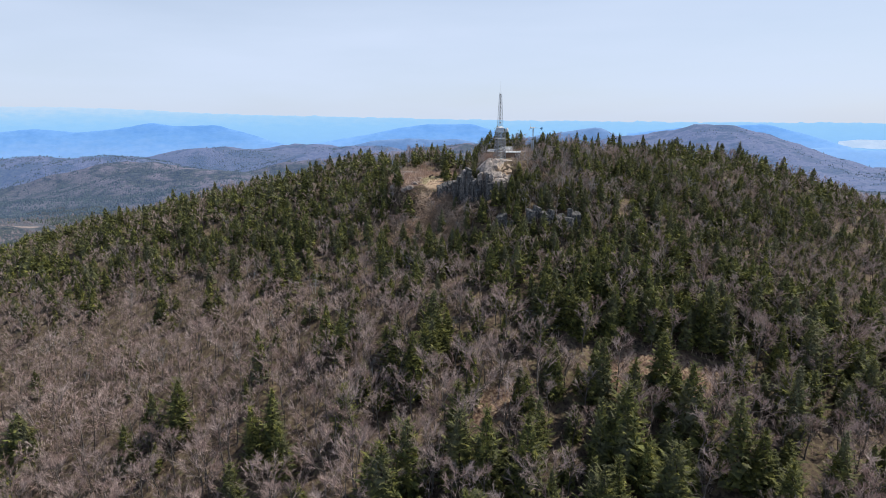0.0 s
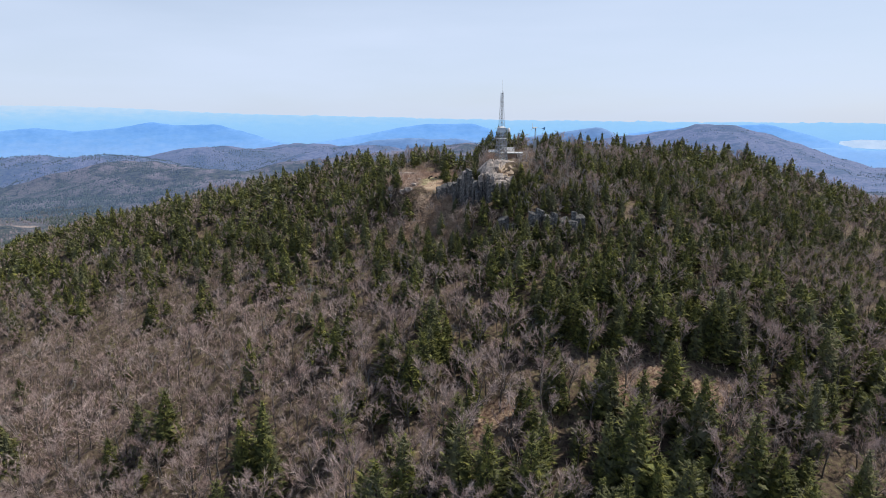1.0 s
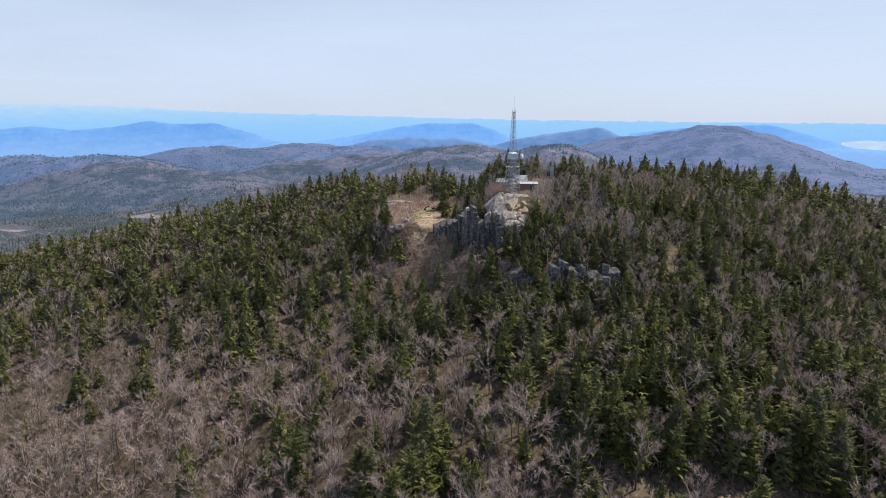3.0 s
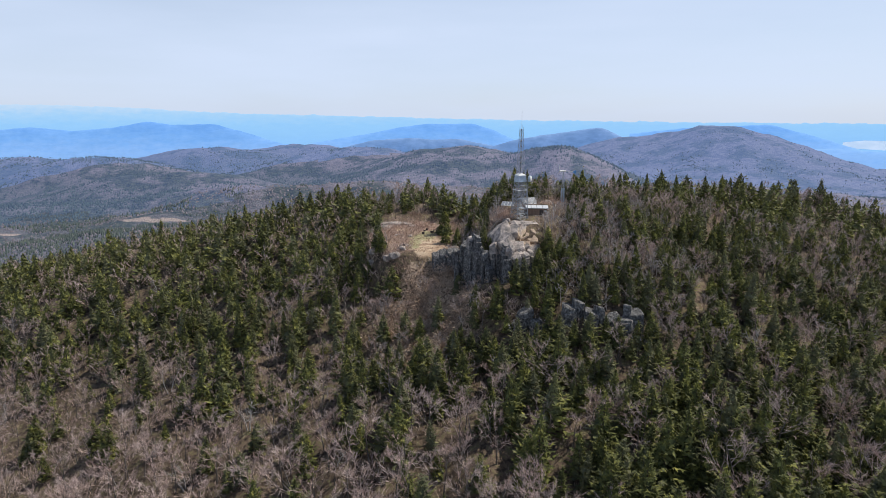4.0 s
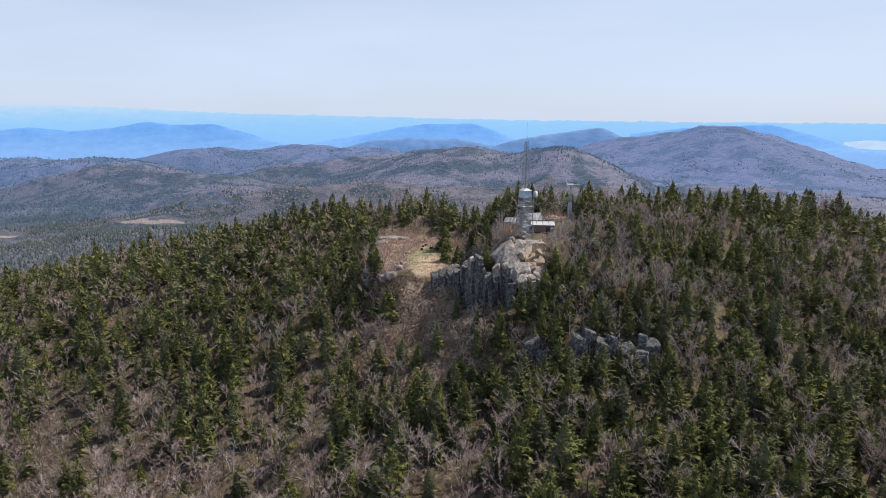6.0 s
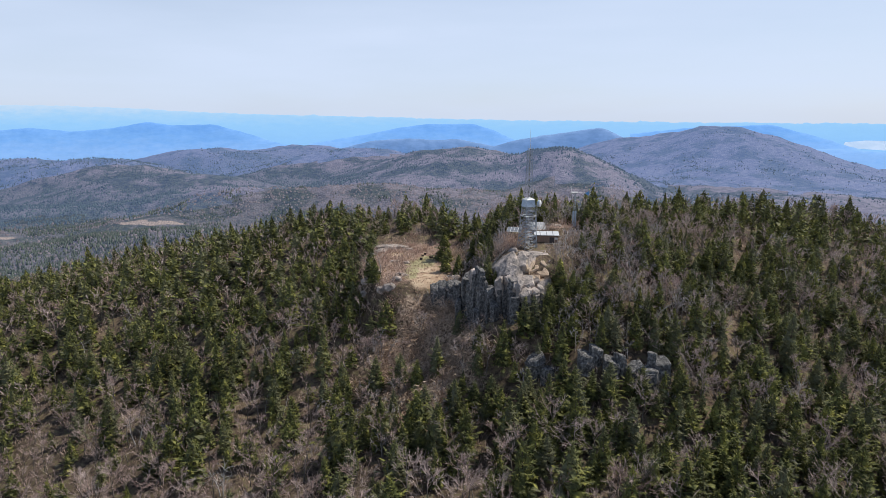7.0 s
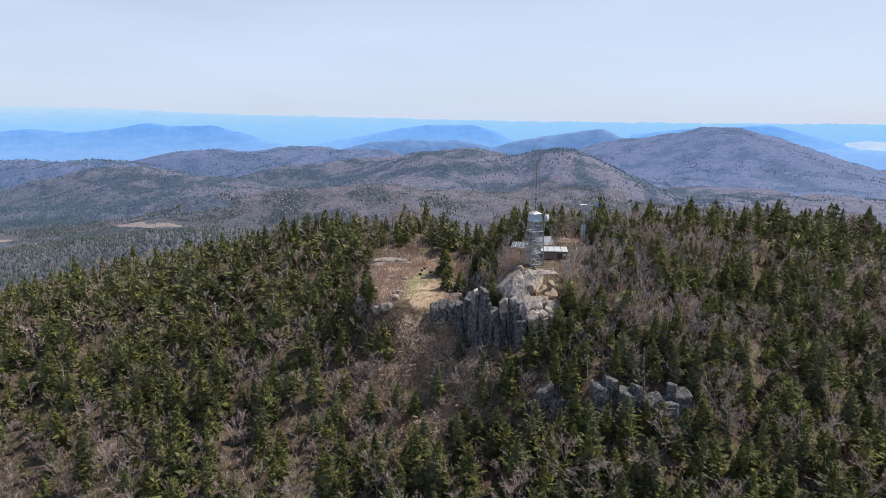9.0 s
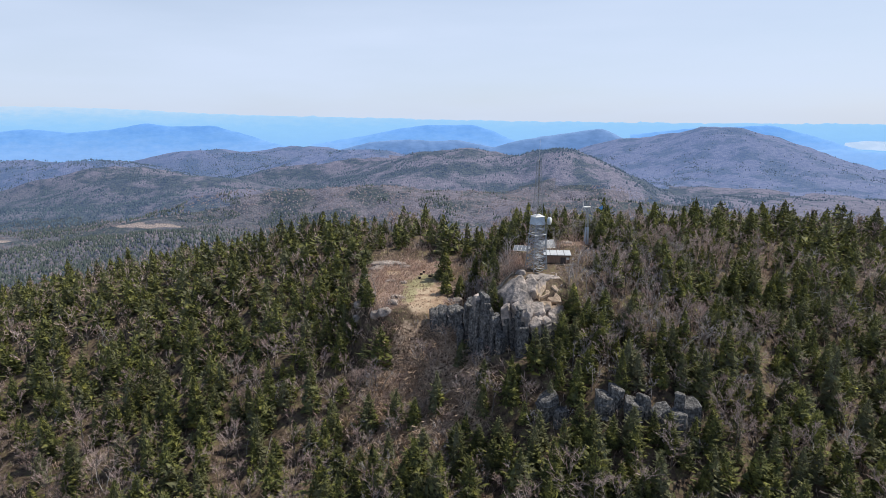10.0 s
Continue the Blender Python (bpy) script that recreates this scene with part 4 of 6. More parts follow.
bare_size *= 1 - 0.14 * soft_step((P[:, 1] + 40) / 18)
fir_size *= np.where(P[:, 1] > 15, 0.74 + 0.42 * rng.rand(len(P)) ** 2, 1.0)
fir_size *= 1 - 0.26 * soft_step((P[:, 0] - 2) / 10) * soft_step((P[:, 1] + 48) / 12) * soft_step((30 - P[:, 1]) / 15)
fir_size[is_mark] = marks[:, 2] / 7.0
bare_size[is_mark] = marks[:, 2] / 7.5

FIRS_NEAR = [spruce_shape(s, 7.0, w, 17, 4, ln, th) for s, w, ln, th in ((1, 2.25, 0.15, 0.05), (2, 1.95, -0.25, 0.12), (3, 2.6, 0.1, 0.08), (4, 1.8, 0.3, 0.20), (5, 2.1, -0.1, 0.12))]
FIRS_MID = [spruce_shape(s, 7.0, w, 12, 3, ln, th) for s, w, ln, th in ((81, 2.35, 0.2, 0.05), (82, 2.0, -0.2, 0.10), (83, 2.7, 0.1, 0.06), (84, 2.2, 0.25, 0.14))]
FIRS_FAR = [spruce_shape(s, 7.0, w, 13, 2, ln, th) for s, w, ln, th in ((11, 2.7, 0.2, 0.03), (12, 2.3, -0.2, 0.08), (13, 3.1, 0.1, 0.04), (14, 2.5, 0.3, 0.10))]
FIRS_BACK = [spruce_shape(s, 7.0, w, 10, 1, ln, th) for s, w, ln, th in ((71, 3.0, 0.2, 0.03), (72, 2.5, -0.2, 0.08), (73, 3.4, 0.1, 0.04))]
FIRS_TALL = [spruce_shape(s, 7.0, w, 28, 5, ln, th) for s, w, ln, th in ((61, 2.1, 0.1, 0.08), (62, 1.75, -0.2, 0.15), (63, 2.4, 0.1, 0.10))]
BARE_NEAR = [bare_shape(s, 7.5, w, 12, 720, width=0.014, stems=st) for s, w, st in ((21, 2.3, 1), (22, 2.6, 1), (23, 2.0, 1), (24, 2.4, 1), (25, 2.1, 1))]
BARE_MID = [bare_shape(s, 7.5, w, 11, 410, width=0.0165, fine_limbs=True) for s, w in ((35, 2.2), (36, 2.5), (37, 2.0), (38, 2.3))]
BARE_FAR = [bare_shape(s, 7.5, w, 8, 190, width=0.030, fine_limbs=True) for s, w in ((31, 2.2), (32, 2.5), (33, 2.0), (34, 2.3))]
BARE_BACK = [bare_shape(s, 7.5, w, 7, 90, width=0.050, fine_limbs=True) for s, w in ((75, 2.2), (76, 2.5), (77, 2.0))]
DEAD = [dead_shape(s, 5.5, k, st) for s, k, st in ((41, 12, 1), (42, 9, 1), (43, 7, 2), (44, 10, 3))]


def plant(kind, pick, near_shapes, mid_shapes, far_shapes, back_shapes, size, wood, leaf, names, label, category):
    """Trees on the front stretch are things of their own; the wood behind is one mesh per kind."""
    idx = np.where(pick)[0]
    order = idx[np.argsort(P[idx, 1] + 0.25 * np.abs(P[idx, 0] + 14) - 400 * is_mark[idx] + 900 * (P[idx, 1] < -101))]
    single, rest = order[:290], order[290:]
    masters = []
    tall = FIRS_TALL if kind == "spruce_tree" else []
    for k, (trunk, crown) in enumerate(near_shapes + tall):
        masters.append((mesh_of(names[0], *trunk, wood), mesh_of(names[1], *crown, leaf)))
    firsts = {}
    for n, i in enumerate(single):
        k = n % len(near_shapes)
        if tall and size[i] > 1.3:
            k = len(near_shapes) + n % len(tall)
        m = pose(P[i, 0], P[i, 1], Z[i], 0, 0, rng.uniform(0, 360))
        if k not in firsts:
            t = thing(kind, m, label, category, group=kind + "s on the front slope")
            part(names[0], masters[k][0], wood, t)
            tagged(part(names[1], masters[k][1], leaf, t), kind="stuff" if names[1] == "bare_crown" else "")
            firsts[k] = t
        else:
            t = copy_thing(firsts[k], m)
        s = size[i]
        broad = 1.28 if tall and s < 1.0 else 1.0
        t.scale = (s * broad * rng.uniform(0.9, 1.15), s * broad * rng.uniform(0.9, 1.15), s)
    woods, leaves = [], []
    ry = P[rest, 1]
    close = (ry > -62) & (ry < -4) & (size[rest] > 0.62)
    zones = [(mid_shapes, close), (far_shapes, (ry > -101) & (ry < 18) & ~close), (back_shapes, (ry <= -101) | (ry >= 18))]
    lots = [(sh, rest[zone][k::len(shapes)]) for shapes, zone in zones for k, sh in enumerate(shapes)]
    for (trunk, crown), mine in lots:
        s = size[mine]
        rows = np.stack([P[mine, 0], P[mine, 1], Z[mine], s * rng.uniform(0.95, 1.3, len(mine)), s, rng.uniform(0, 6.28, len(mine))], -1)
        woods.append(scatter_mesh(trunk, rows))
        leaves.append(scatter_mesh(crown, rows))
    v, f = joined(woods)
    v2, f2 = joined(leaves)
    ob = tagged(new(kind + "_stand", mesh_of(kind + "_stand", np.concatenate([v, v2]), np.concatenate([f, f2 + len(v)]), wood)), label, category, kind="stuff")
    ob.data.materials.append(leaf)
    mi = np.zeros(len(f) + len(f2), np.int32)
    mi[len(f):] = 1
    ob.data.polygons.foreach_set("material_index", mi)


plant("spruce_tree", is_fir, FIRS_NEAR, FIRS_MID, FIRS_FAR, FIRS_BACK, fir_size, M_SPRUCE_BARK, M_NEEDLE, ("trunk", "crown"), "dark green spruce tree standing on the leaf-littered slope", "tree")
plant("bare_tree", ~is_fir, BARE_NEAR, BARE_MID, BARE_FAR, BARE_BACK, bare_size, M_BARK, M_TWIG, ("trunk", "bare_crown"), "leafless grey-brown hardwood tree on the leaf-littered slope", "tree")

# pale dead trees here and there
dead_at = P[rng.choice(len(P), 1400, replace=False)]
dead_at = dead_at[(dead_at[:, 1] < 25) & (np.abs(dead_at[:, 0] + 14) < 14 + (dead_at[:, 1] + 168) * 0.7)][:285]
dead_mesh = [(mesh_of("trunk", *a, M_DEAD), mesh_of("bare_crown", *b, M_DEAD)) for a, b in DEAD]
dead_first = {}
for n, (x, y) in enumerate(dead_at):
    m = pose(x + 1.0, y + 0.6, float(ground(x + 1.0, y + 0.6)), rng.uniform(-10, 10), rng.uniform(-12, 12), rng.uniform(0, 360))
    k = n % 4
    if k in dead_first:
        t = copy_thing(dead_first[k], m)
    else:
        t = dead_first[k] = thing("dead_tree", m, "bleached white dead tree with broken branches among the spruces", "dead tree", group="dead trees in the wood")
        part("trunk", dead_mesh[k][0], M_DEAD, t)
        tagged(part("bare_crown", dead_mesh[k][1], M_DEAD, t), kind="stuff")
    t.scale = [rng.uniform(0.5, 1.15)] * 3

# brush under the trees
bx = rng.uniform(-120, 100, 17000)
by = rng.uniform(-120, 45, 17000)
ok = (np.abs(bx + 14) < 14 + (by + 168) * 0.74) & ~((np.abs(bx) < 1.8) & (np.abs(by) < 1.8)) & ~((bx > 2) & (bx < 6.4) & (by > 0) & (by < 4.8)) & (rng.rand(17000) < 0.22 + 0.14 * (by < -25) + 0.6 * glade(bx, by) + 0.35 * ((by > -32) & (bx > -36)) - 0.12 * thicket(bx, by) + 0.7 * (clearing(bx, by) > 0.15) * ((bx < -23) | (by > 23)) + 0.5 * ((bx > -6) & (bx < 14) & (by > -6) & (by < 12)))
ok &= ~((bx > -7.5) & (bx < 3) & (by > -15) & (by < 0.5)) & ~((clearing(bx, by) > 0.8) & (bx > -23) & (by < 22))
bx, by = bx[ok], by[ok]
# a bushy patch behind the summit rock
gx, gy = rng.uniform(-9.5, -1.9, 190), rng.uniform(-2.0, 5.0, 190)
bx, by = np.concatenate([bx, gx]), np.concatenate([by, gy])
# and round the huts and the edge of the clearing
gx, gy = rng.uniform(-34, 26, 3600), rng.uniform(-12, 36, 3600)
hut = ((gx > -1.8) & (gx < 7.5) & (gy > -2.5) & (gy < 5.2)) | ((gx > 6.0) & (gx < 11) & (gy > 4) & (gy < 14)) | ((gx > -8) & (gx < 3) & (gy < 0.5)) | ((gx > -3.6) & (gx < -0.2) & (gy > 4) & (gy < 7.5))
gk = ~hut & np.where(clearing(gx, gy) > 0.3, (gx < -21.5) & (rng.rand(3600) < 0.6), (gx > -12) & (rng.rand(3600) < 0.55))
bx, by = np.concatenate([bx, gx[gk]]), np.concatenate([by, gy[gk]])
bz = ground(bx, by)
brush = []
for k in range(4):
    sh = brush_shape(50 + k, 1.5, 1.0, 5)
    sl = slice(k, None, 4)
    s = rng.uniform(0.6, 1.35, len(bx[sl]))
    brush.append(scatter_mesh(sh, np.stack([bx[sl], by[sl], bz[sl], s, s, rng.uniform(0, 6.28, len(s))], -1)))
tagged(new("brush", mesh_of("brush", *joined(brush), M_BRUSH)), "reddish-brown leafless brush on the slope and round the clearing", "brush", kind="stuff")

# arching, tangled brush that fills the gully
gx, gy = rng.uniform(-36, -5, 2600), rng.uniform(-32, 6, 2600)
gk = (rng.rand(2600) < 1.5 * thicket(gx, gy)) & (clearing(gx, gy) < 0.55) & ~((gx > -9) & (gy > -12))
gx, gy = gx[gk], gy[gk]
tangle = []
for k in range(5):
    sh = tangle_shape(140 + k, 1.5, 0.9, 8)
    sl = slice(k, None, 5)
    q = rng.uniform(0.7, 1.5, len(gx[sl]))
    tangle.append(scatter_mesh(sh, np.stack([gx[sl], gy[sl], ground(gx[sl], gy[sl]), q, q * rng.uniform(0.7, 1.4, len(q)), rng.uniform(0, 6.28, len(q))], -1)))
tagged(new("gully_brush", mesh_of("gully_brush", *joined(tangle), M_TANGLE)), "tangle of arching tan-brown leafless brush filling the gully", "brush", kind="stuff")

# a bush in yellow-green bud beside the summit rock
M_BUD = mat("budding_twigs", [(0.3, (0.22, 0.19, 0.05)), (0.7, (0.42, 0.38, 0.10))], scale=2.0, rough=0.9, island=0.3)
bud_z = float(ground(-6.6, 7.6))
bush = thing("budding_bush", pose(-6.6, 7.6, bud_z), "small bush in yellow-green bud behind the summit rock", "bush")
part("stems", mesh_of("stems", *brush_shape(91, 2.8, 1.5, 40), M_BRUSH), M_BRUSH, bush)
part("buds", mesh_of("buds", *brush_shape(92, 3.1, 1.6, 130), M_BUD), M_BUD, bush, "yellow-green opening buds")

# dry grass and low stems of the clearing
tx, ty = rng.uniform(-34, -9, 3400), rng.uniform(-4, 38, 3400)
tk = (clearing(tx, ty) > 0.2) & ~((tx > -21.5) & (tx < -14.5) & (ty < 13) & (rng.rand(3400) < 0.5))
tx, ty = tx[tk], ty[tk]
ts = rng.uniform(0.5, 1.3, len(tx))
M_TUFT = mat("dry_grass", [(0.36, (0.36, 0.235, 0.18)), (0.5, (0.50, 0.365, 0.265)), (0.64, (0.60, 0.48, 0.34))], scale=0.16, detail=3, rough=0.95, island=0.3)
tuft = brush_shape(58, 0.42, 0.5, 4)
tagged(new("dry_grass", mesh_of("dry_grass", *scatter_mesh(tuft, np.stack([tx, ty, ground(tx, ty), ts, ts, rng.uniform(0, 6.28, len(tx))], -1)), M_TUFT)), "tan and reddish dry grass tufts over the clearing", "grass", kind="stuff")

# leafless saplings in the gully, round the rocks and on the summit
sx, sy = rng.uniform(-34, 30, 5200), rng.uniform(-30, 22, 5200)
want = np.maximum.reduce([0.22 * thicket(sx, sy), 0.32 * ((sx > -1) & (sx < 26) & (sy > -24)) + 0.16 * ((sx > 4) & (sy > -16)), 0.4 * ((sx < -3) & (sx > -14) & (sy > -4)), 0.12 + 0 * sx]) * (1 - 0.6 * thicket(sx, sy))
ok = (rng.rand(5200) < want * 0.5) & ~((sx > -7) & (sx < 3.5) & (sy > -15) & (sy < 1)) & ~((sx > -2) & (sx < 6.6) & (sy > -2) & (sy < 5)) & (clearing(sx, sy) < 0.45) & ~((sx > 6) & (sx < 12) & (sy > 3) & (sy < 14)) & ~((sx > -3) & (sx < 18) & (sy > -27) & (sy < -22.5))
sx, sy = sx[ok][:SAPLINGS], sy[ok][:SAPLINGS]
young = []
for k in range(4):
    wood, fine = bare_shape(80 + k, 3.4, 1.15, 6, 90, width=0.024, fine_limbs=True)
    sh = joined([wood, fine])
    sl = slice(k, None, 4)
    q = rng.uniform(0.6, 1.25, len(sx[sl]))
    young.append(scatter_mesh(sh, np.stack([sx[sl], sy[sl], ground(sx[sl], sy[sl]), q, q, rng.uniform(0, 6.28, len(q))], -1)))
tagged(new("sapling_thicket", mesh_of("sapling_thicket", *joined(young), M_SAPLING)), "pale grey leafless saplings round the cliff and summit", "saplings", kind="stuff")

# spruces on the hills beyond, as masses
n_far = 170000
fa, fr = rng.uniform(-0.72, 0.72, n_far), 300 * np.exp(rng.rand(n_far) ** 0.75 * math.log(2700 / 300))
hx, hy = -14 + fr * np.sin(fa), -100 + fr * np.cos(fa)
stand = wave_noise(hx, hy, 420, 61) + 0.7 * wave_noise(hx, hy, 150, 62) + 0.45 * wave_noise(hx, hy, 48, 63)
low_land = soft_step((-100 - land(hx, hy)) / 50) * soft_step((-60 - hx) / 260)
odds = 0.008 + 0.045 * (fr > 1250) + 0.9 * soft_step((stand - 0.30 + 0.85 * low_land) / 0.5)
odds = odds + 0.40 * soft_step((-150 - hx) / 300) * soft_step((stand + 0.30) / 0.4) * (fr < 2300)
odds = odds + 0.30 * soft_step((land(hx, hy) + 75) / 50) * soft_step((fr - 1300) / 500)      # spruce tops
odds = odds + 0.8 * np.exp(-((hx - 270) / 190) ** 2 - ((hy - 1400) / 150) ** 2) * soft_step((stand + 0.8) / 0.6)
ok = (rng.rand(n_far) < odds) & (hy > 200)
ok &= (np.hypot((hx - FIELD[0]) / 54, (hy - FIELD[1] + 25) / 70) > 1.12) & (np.hypot((hx - FIELD[0] + 190) / 34, (hy - FIELD[1] + 100) / 36) > 1.12)
hx, hy, fr = hx[ok], hy[ok], fr[ok]
cone = (np.array([(2.3, 0, 0.6), (-1.1, 2.1, 1.3), (-1.3, -1.9, 0.9), (0, 0, 9.0)]), np.array([(0, 1, 3), (1, 2, 3), (2, 0, 3)]))
hs = rng.uniform(0.32, 0.78, len(hx)) * np.where(fr > 1250, 0.85, 1.0)
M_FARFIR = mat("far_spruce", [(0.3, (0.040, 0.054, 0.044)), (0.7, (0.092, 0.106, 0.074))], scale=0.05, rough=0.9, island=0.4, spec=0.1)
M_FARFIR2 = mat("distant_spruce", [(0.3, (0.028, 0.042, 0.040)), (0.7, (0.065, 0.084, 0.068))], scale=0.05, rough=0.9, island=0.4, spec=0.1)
# Blue emission paints haze over the distant spruces, which give off no light.
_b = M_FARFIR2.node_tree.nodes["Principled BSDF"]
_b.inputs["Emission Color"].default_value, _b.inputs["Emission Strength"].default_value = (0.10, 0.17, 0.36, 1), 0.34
# The nearer spruces get a fainter haze painted the same way.
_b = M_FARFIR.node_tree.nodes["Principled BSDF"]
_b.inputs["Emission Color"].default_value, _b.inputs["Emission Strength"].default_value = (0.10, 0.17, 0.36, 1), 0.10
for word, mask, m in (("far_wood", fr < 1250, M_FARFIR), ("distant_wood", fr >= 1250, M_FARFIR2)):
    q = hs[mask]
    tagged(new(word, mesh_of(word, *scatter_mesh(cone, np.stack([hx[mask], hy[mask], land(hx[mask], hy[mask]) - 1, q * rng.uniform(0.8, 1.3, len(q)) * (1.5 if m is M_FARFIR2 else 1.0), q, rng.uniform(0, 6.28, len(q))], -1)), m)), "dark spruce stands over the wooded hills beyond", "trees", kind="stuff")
# leafless crowns of the near valley between them
n_low = 48000
fa, fr = rng.uniform(-0.70, 0.70, n_low), 300 * np.exp(rng.rand(n_low) ** 0.7 * math.log(1270 / 300))
hx, hy = -14 + fr * np.sin(fa), -100 + fr * np.cos(fa)
ok = (hy > 190) & (rng.rand(n_low) < 0.55) & (np.hypot((hx - FIELD[0]) / 54, (hy - FIELD[1] + 10) / 45) > 1.05) & (np.hypot((hx - FIELD[0] + 190) / 34, (hy - FIELD[1] + 95) / 26) > 1.05)
hx, hy, fr = hx[ok], hy[ok], fr[ok]
puff = (np.array([(2.6, 0, 0.0), (-1.3, 2.3, 0.3), (-1.4, -2.2, 0.1), (0.3, 0.2, 3.4)]), np.array([(0, 1, 3), (1, 2, 3), (2, 0, 3)]))
hs = rng.uniform(0.6, 1.25, len(hx))
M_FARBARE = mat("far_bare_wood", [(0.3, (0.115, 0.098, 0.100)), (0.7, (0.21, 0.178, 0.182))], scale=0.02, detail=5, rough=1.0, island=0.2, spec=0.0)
# Haze over the valley hardwoods, painted as a weak blue emission.
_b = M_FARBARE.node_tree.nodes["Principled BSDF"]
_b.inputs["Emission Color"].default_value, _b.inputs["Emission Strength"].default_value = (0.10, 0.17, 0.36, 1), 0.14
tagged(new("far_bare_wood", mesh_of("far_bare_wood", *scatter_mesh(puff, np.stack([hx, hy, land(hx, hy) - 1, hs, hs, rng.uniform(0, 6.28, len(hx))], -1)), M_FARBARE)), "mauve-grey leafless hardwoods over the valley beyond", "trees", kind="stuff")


# ---------- rocks ----------
def rock_mesh(name, size, seed, blocky=0.45, rough=0.12, n=9):
    """A worn block: a cube-sphere squared off, with broken, uneven faces."""
    r = np.random.RandomState(seed)
    vs, fs, at = [], [], 0
    g = np.tan(np.linspace(-1, 1, n + 1) * math.pi / 4)
    a, b = np.meshgrid(g, g, indexing="ij")
    o = np.ones_like(a)
    for sx in ((o, a, b), (-o, b, a), (b, o, a), (a, -o, b), (a, b, o), (b, a, -o)):
        v = np.stack(sx, -1).reshape(-1, 3)
        i, j = np.meshgrid(np.arange(n), np.arange(n), indexing="ij")
        q = np.stack([i * (n + 1) + j, (i + 1) * (n + 1) + j, (i + 1) * (n + 1) + j + 1, i * (n + 1) + j + 1], -1).reshape(-1, 4)
        vs.append(v)
        fs.append(q + at)
        at += len(v)
    v, f = np.concatenate(vs), np.concatenate(fs)
    key = np.round(v * 1e4).astype(np.int64)
    _, first, inv = np.unique(key, axis=0, return_index=True, return_inverse=True)
    v, f = v[first], inv.reshape(-1)[f]
    d = unit(v)
    p = 2 / blocky
    rad = (np.abs(d) ** p).sum(1) ** (-1 / p)
    v = d * rad[:, None]
    off = r.uniform(0, 50, 3)
    grow = np.array(size) / max(size)
    amp = np.array([noise.fractal(Vector(q * grow * 2.2 + off), 0.8, 2.1, 5) for q in v])
    v = v * (1 + rough * amp)[:, None]
    for k in range(9):
        c = unit(r.normal(0, 1, 3) * [1, 1, 0.7] + [0, -0.2, 0.25])
        lim = r.uniform(0.62, 0.98) * (np.abs(c) ** 1.5).sum()
        over = np.clip(v @ c - lim, 0, None)
        v = v - over[:, None] * c * 0.97
    v = v * np.array(size) / 2
    return mesh_of(name, v, f, M_ROCK)


def rock(name, x, y, top, size, turn, seed, parent=None, blocky=0.45, rough=0.12, n=9, tilt=(0, 0)):
    ob = new(name, rock_mesh(name, size, seed, blocky, rough, n))
    ob.matrix_world = pose(x, y, top - size[2] / 2, tilt[0], tilt[1], turn)
    if parent is not None:
        ob.parent = parent
        ob.matrix_parent_inverse = parent.matrix_world.inverted()
    return ob


def column_mesh(name, w, d, h, seed, slope=0.38):
    """An upright joint-bounded block: uneven many-cornered plan, stepped ledges, worn top edge."""
    r = np.random.RandomState(seed)
    n = r.randint(6, 9)
    a = (np.arange(n) + r.uniform(-0.33, 0.33, n)) * 2 * math.pi / n + r.uniform(0, 1)
    p = 2 / 0.38
    rad = (np.abs(np.cos(a)) ** p + np.abs(np.sin(a)) ** p) ** (-1 / p)
    rad = rad * r.uniform(0.9, 1.06, n)
    rad[r.randint(0, n, 1)] *= 0.72      # fissures
    plan = np.stack([np.cos(a) * rad * w / 2, np.sin(a) * rad * d / 2], -1)
    tip = r.uniform(-slope, slope, 2) + [0, -slope * 0.8]
    rings, off = [], np.zeros(2)
    rings.append((0.0, plan * 0.80))
    rings.append((-0.14, plan * 0.97))
    z = -0.14
    while z > -h:
        step = r.uniform(0.35, 1.1)
        z -= step
        rings.append((z, plan * (1 + r.uniform(-0.05, 0.04)) + off + r.uniform(-0.10, 0.10, (n, 2))))
        if r.rand() < 0.45:
            off = off + r.uniform(-0.13, 0.10, 2) * [1, 1.6]
            rings.append((z - 0.05, plan * (1 + r.uniform(-0.02, 0.10)) + off + r.uniform(-0.10, 0.10, (n, 2))))
            z -= 0.05
    v = []
    for zz, ring in rings:
        for q in ring:
            fade = max(0.0, 1 + zz / 1.5)
            v.append((q[0], q[1], zz + (tip[0] * q[0] + tip[1] * -q[1]) * fade + r.uniform(-0.05, 0.05)))
    faces = []
    for k in range(len(rings) - 1):
        for q in range(n):
            e = (q + 1) % n
            faces.append((k * n + q, (k + 1) * n + q, (k + 1) * n + e, k * n + e))
    me = bpy.data.meshes.new(name)
    me.from_pydata(v, [], faces + [tuple(range(n))])
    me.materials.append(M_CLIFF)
    return me


def column(x, y, top, w, d, h, turn, seed, parent, name="rock_column", tilt=(0, 0)):
    ob = new(name, column_mesh(name, w, d, h, seed))
    ob.matrix_world = pose(x, y, top, tilt[0], tilt[1], turn)
    if parent is not None:
        ob.parent = parent
        ob.matrix_parent_inverse = parent.matrix_world.inverted()
    return ob


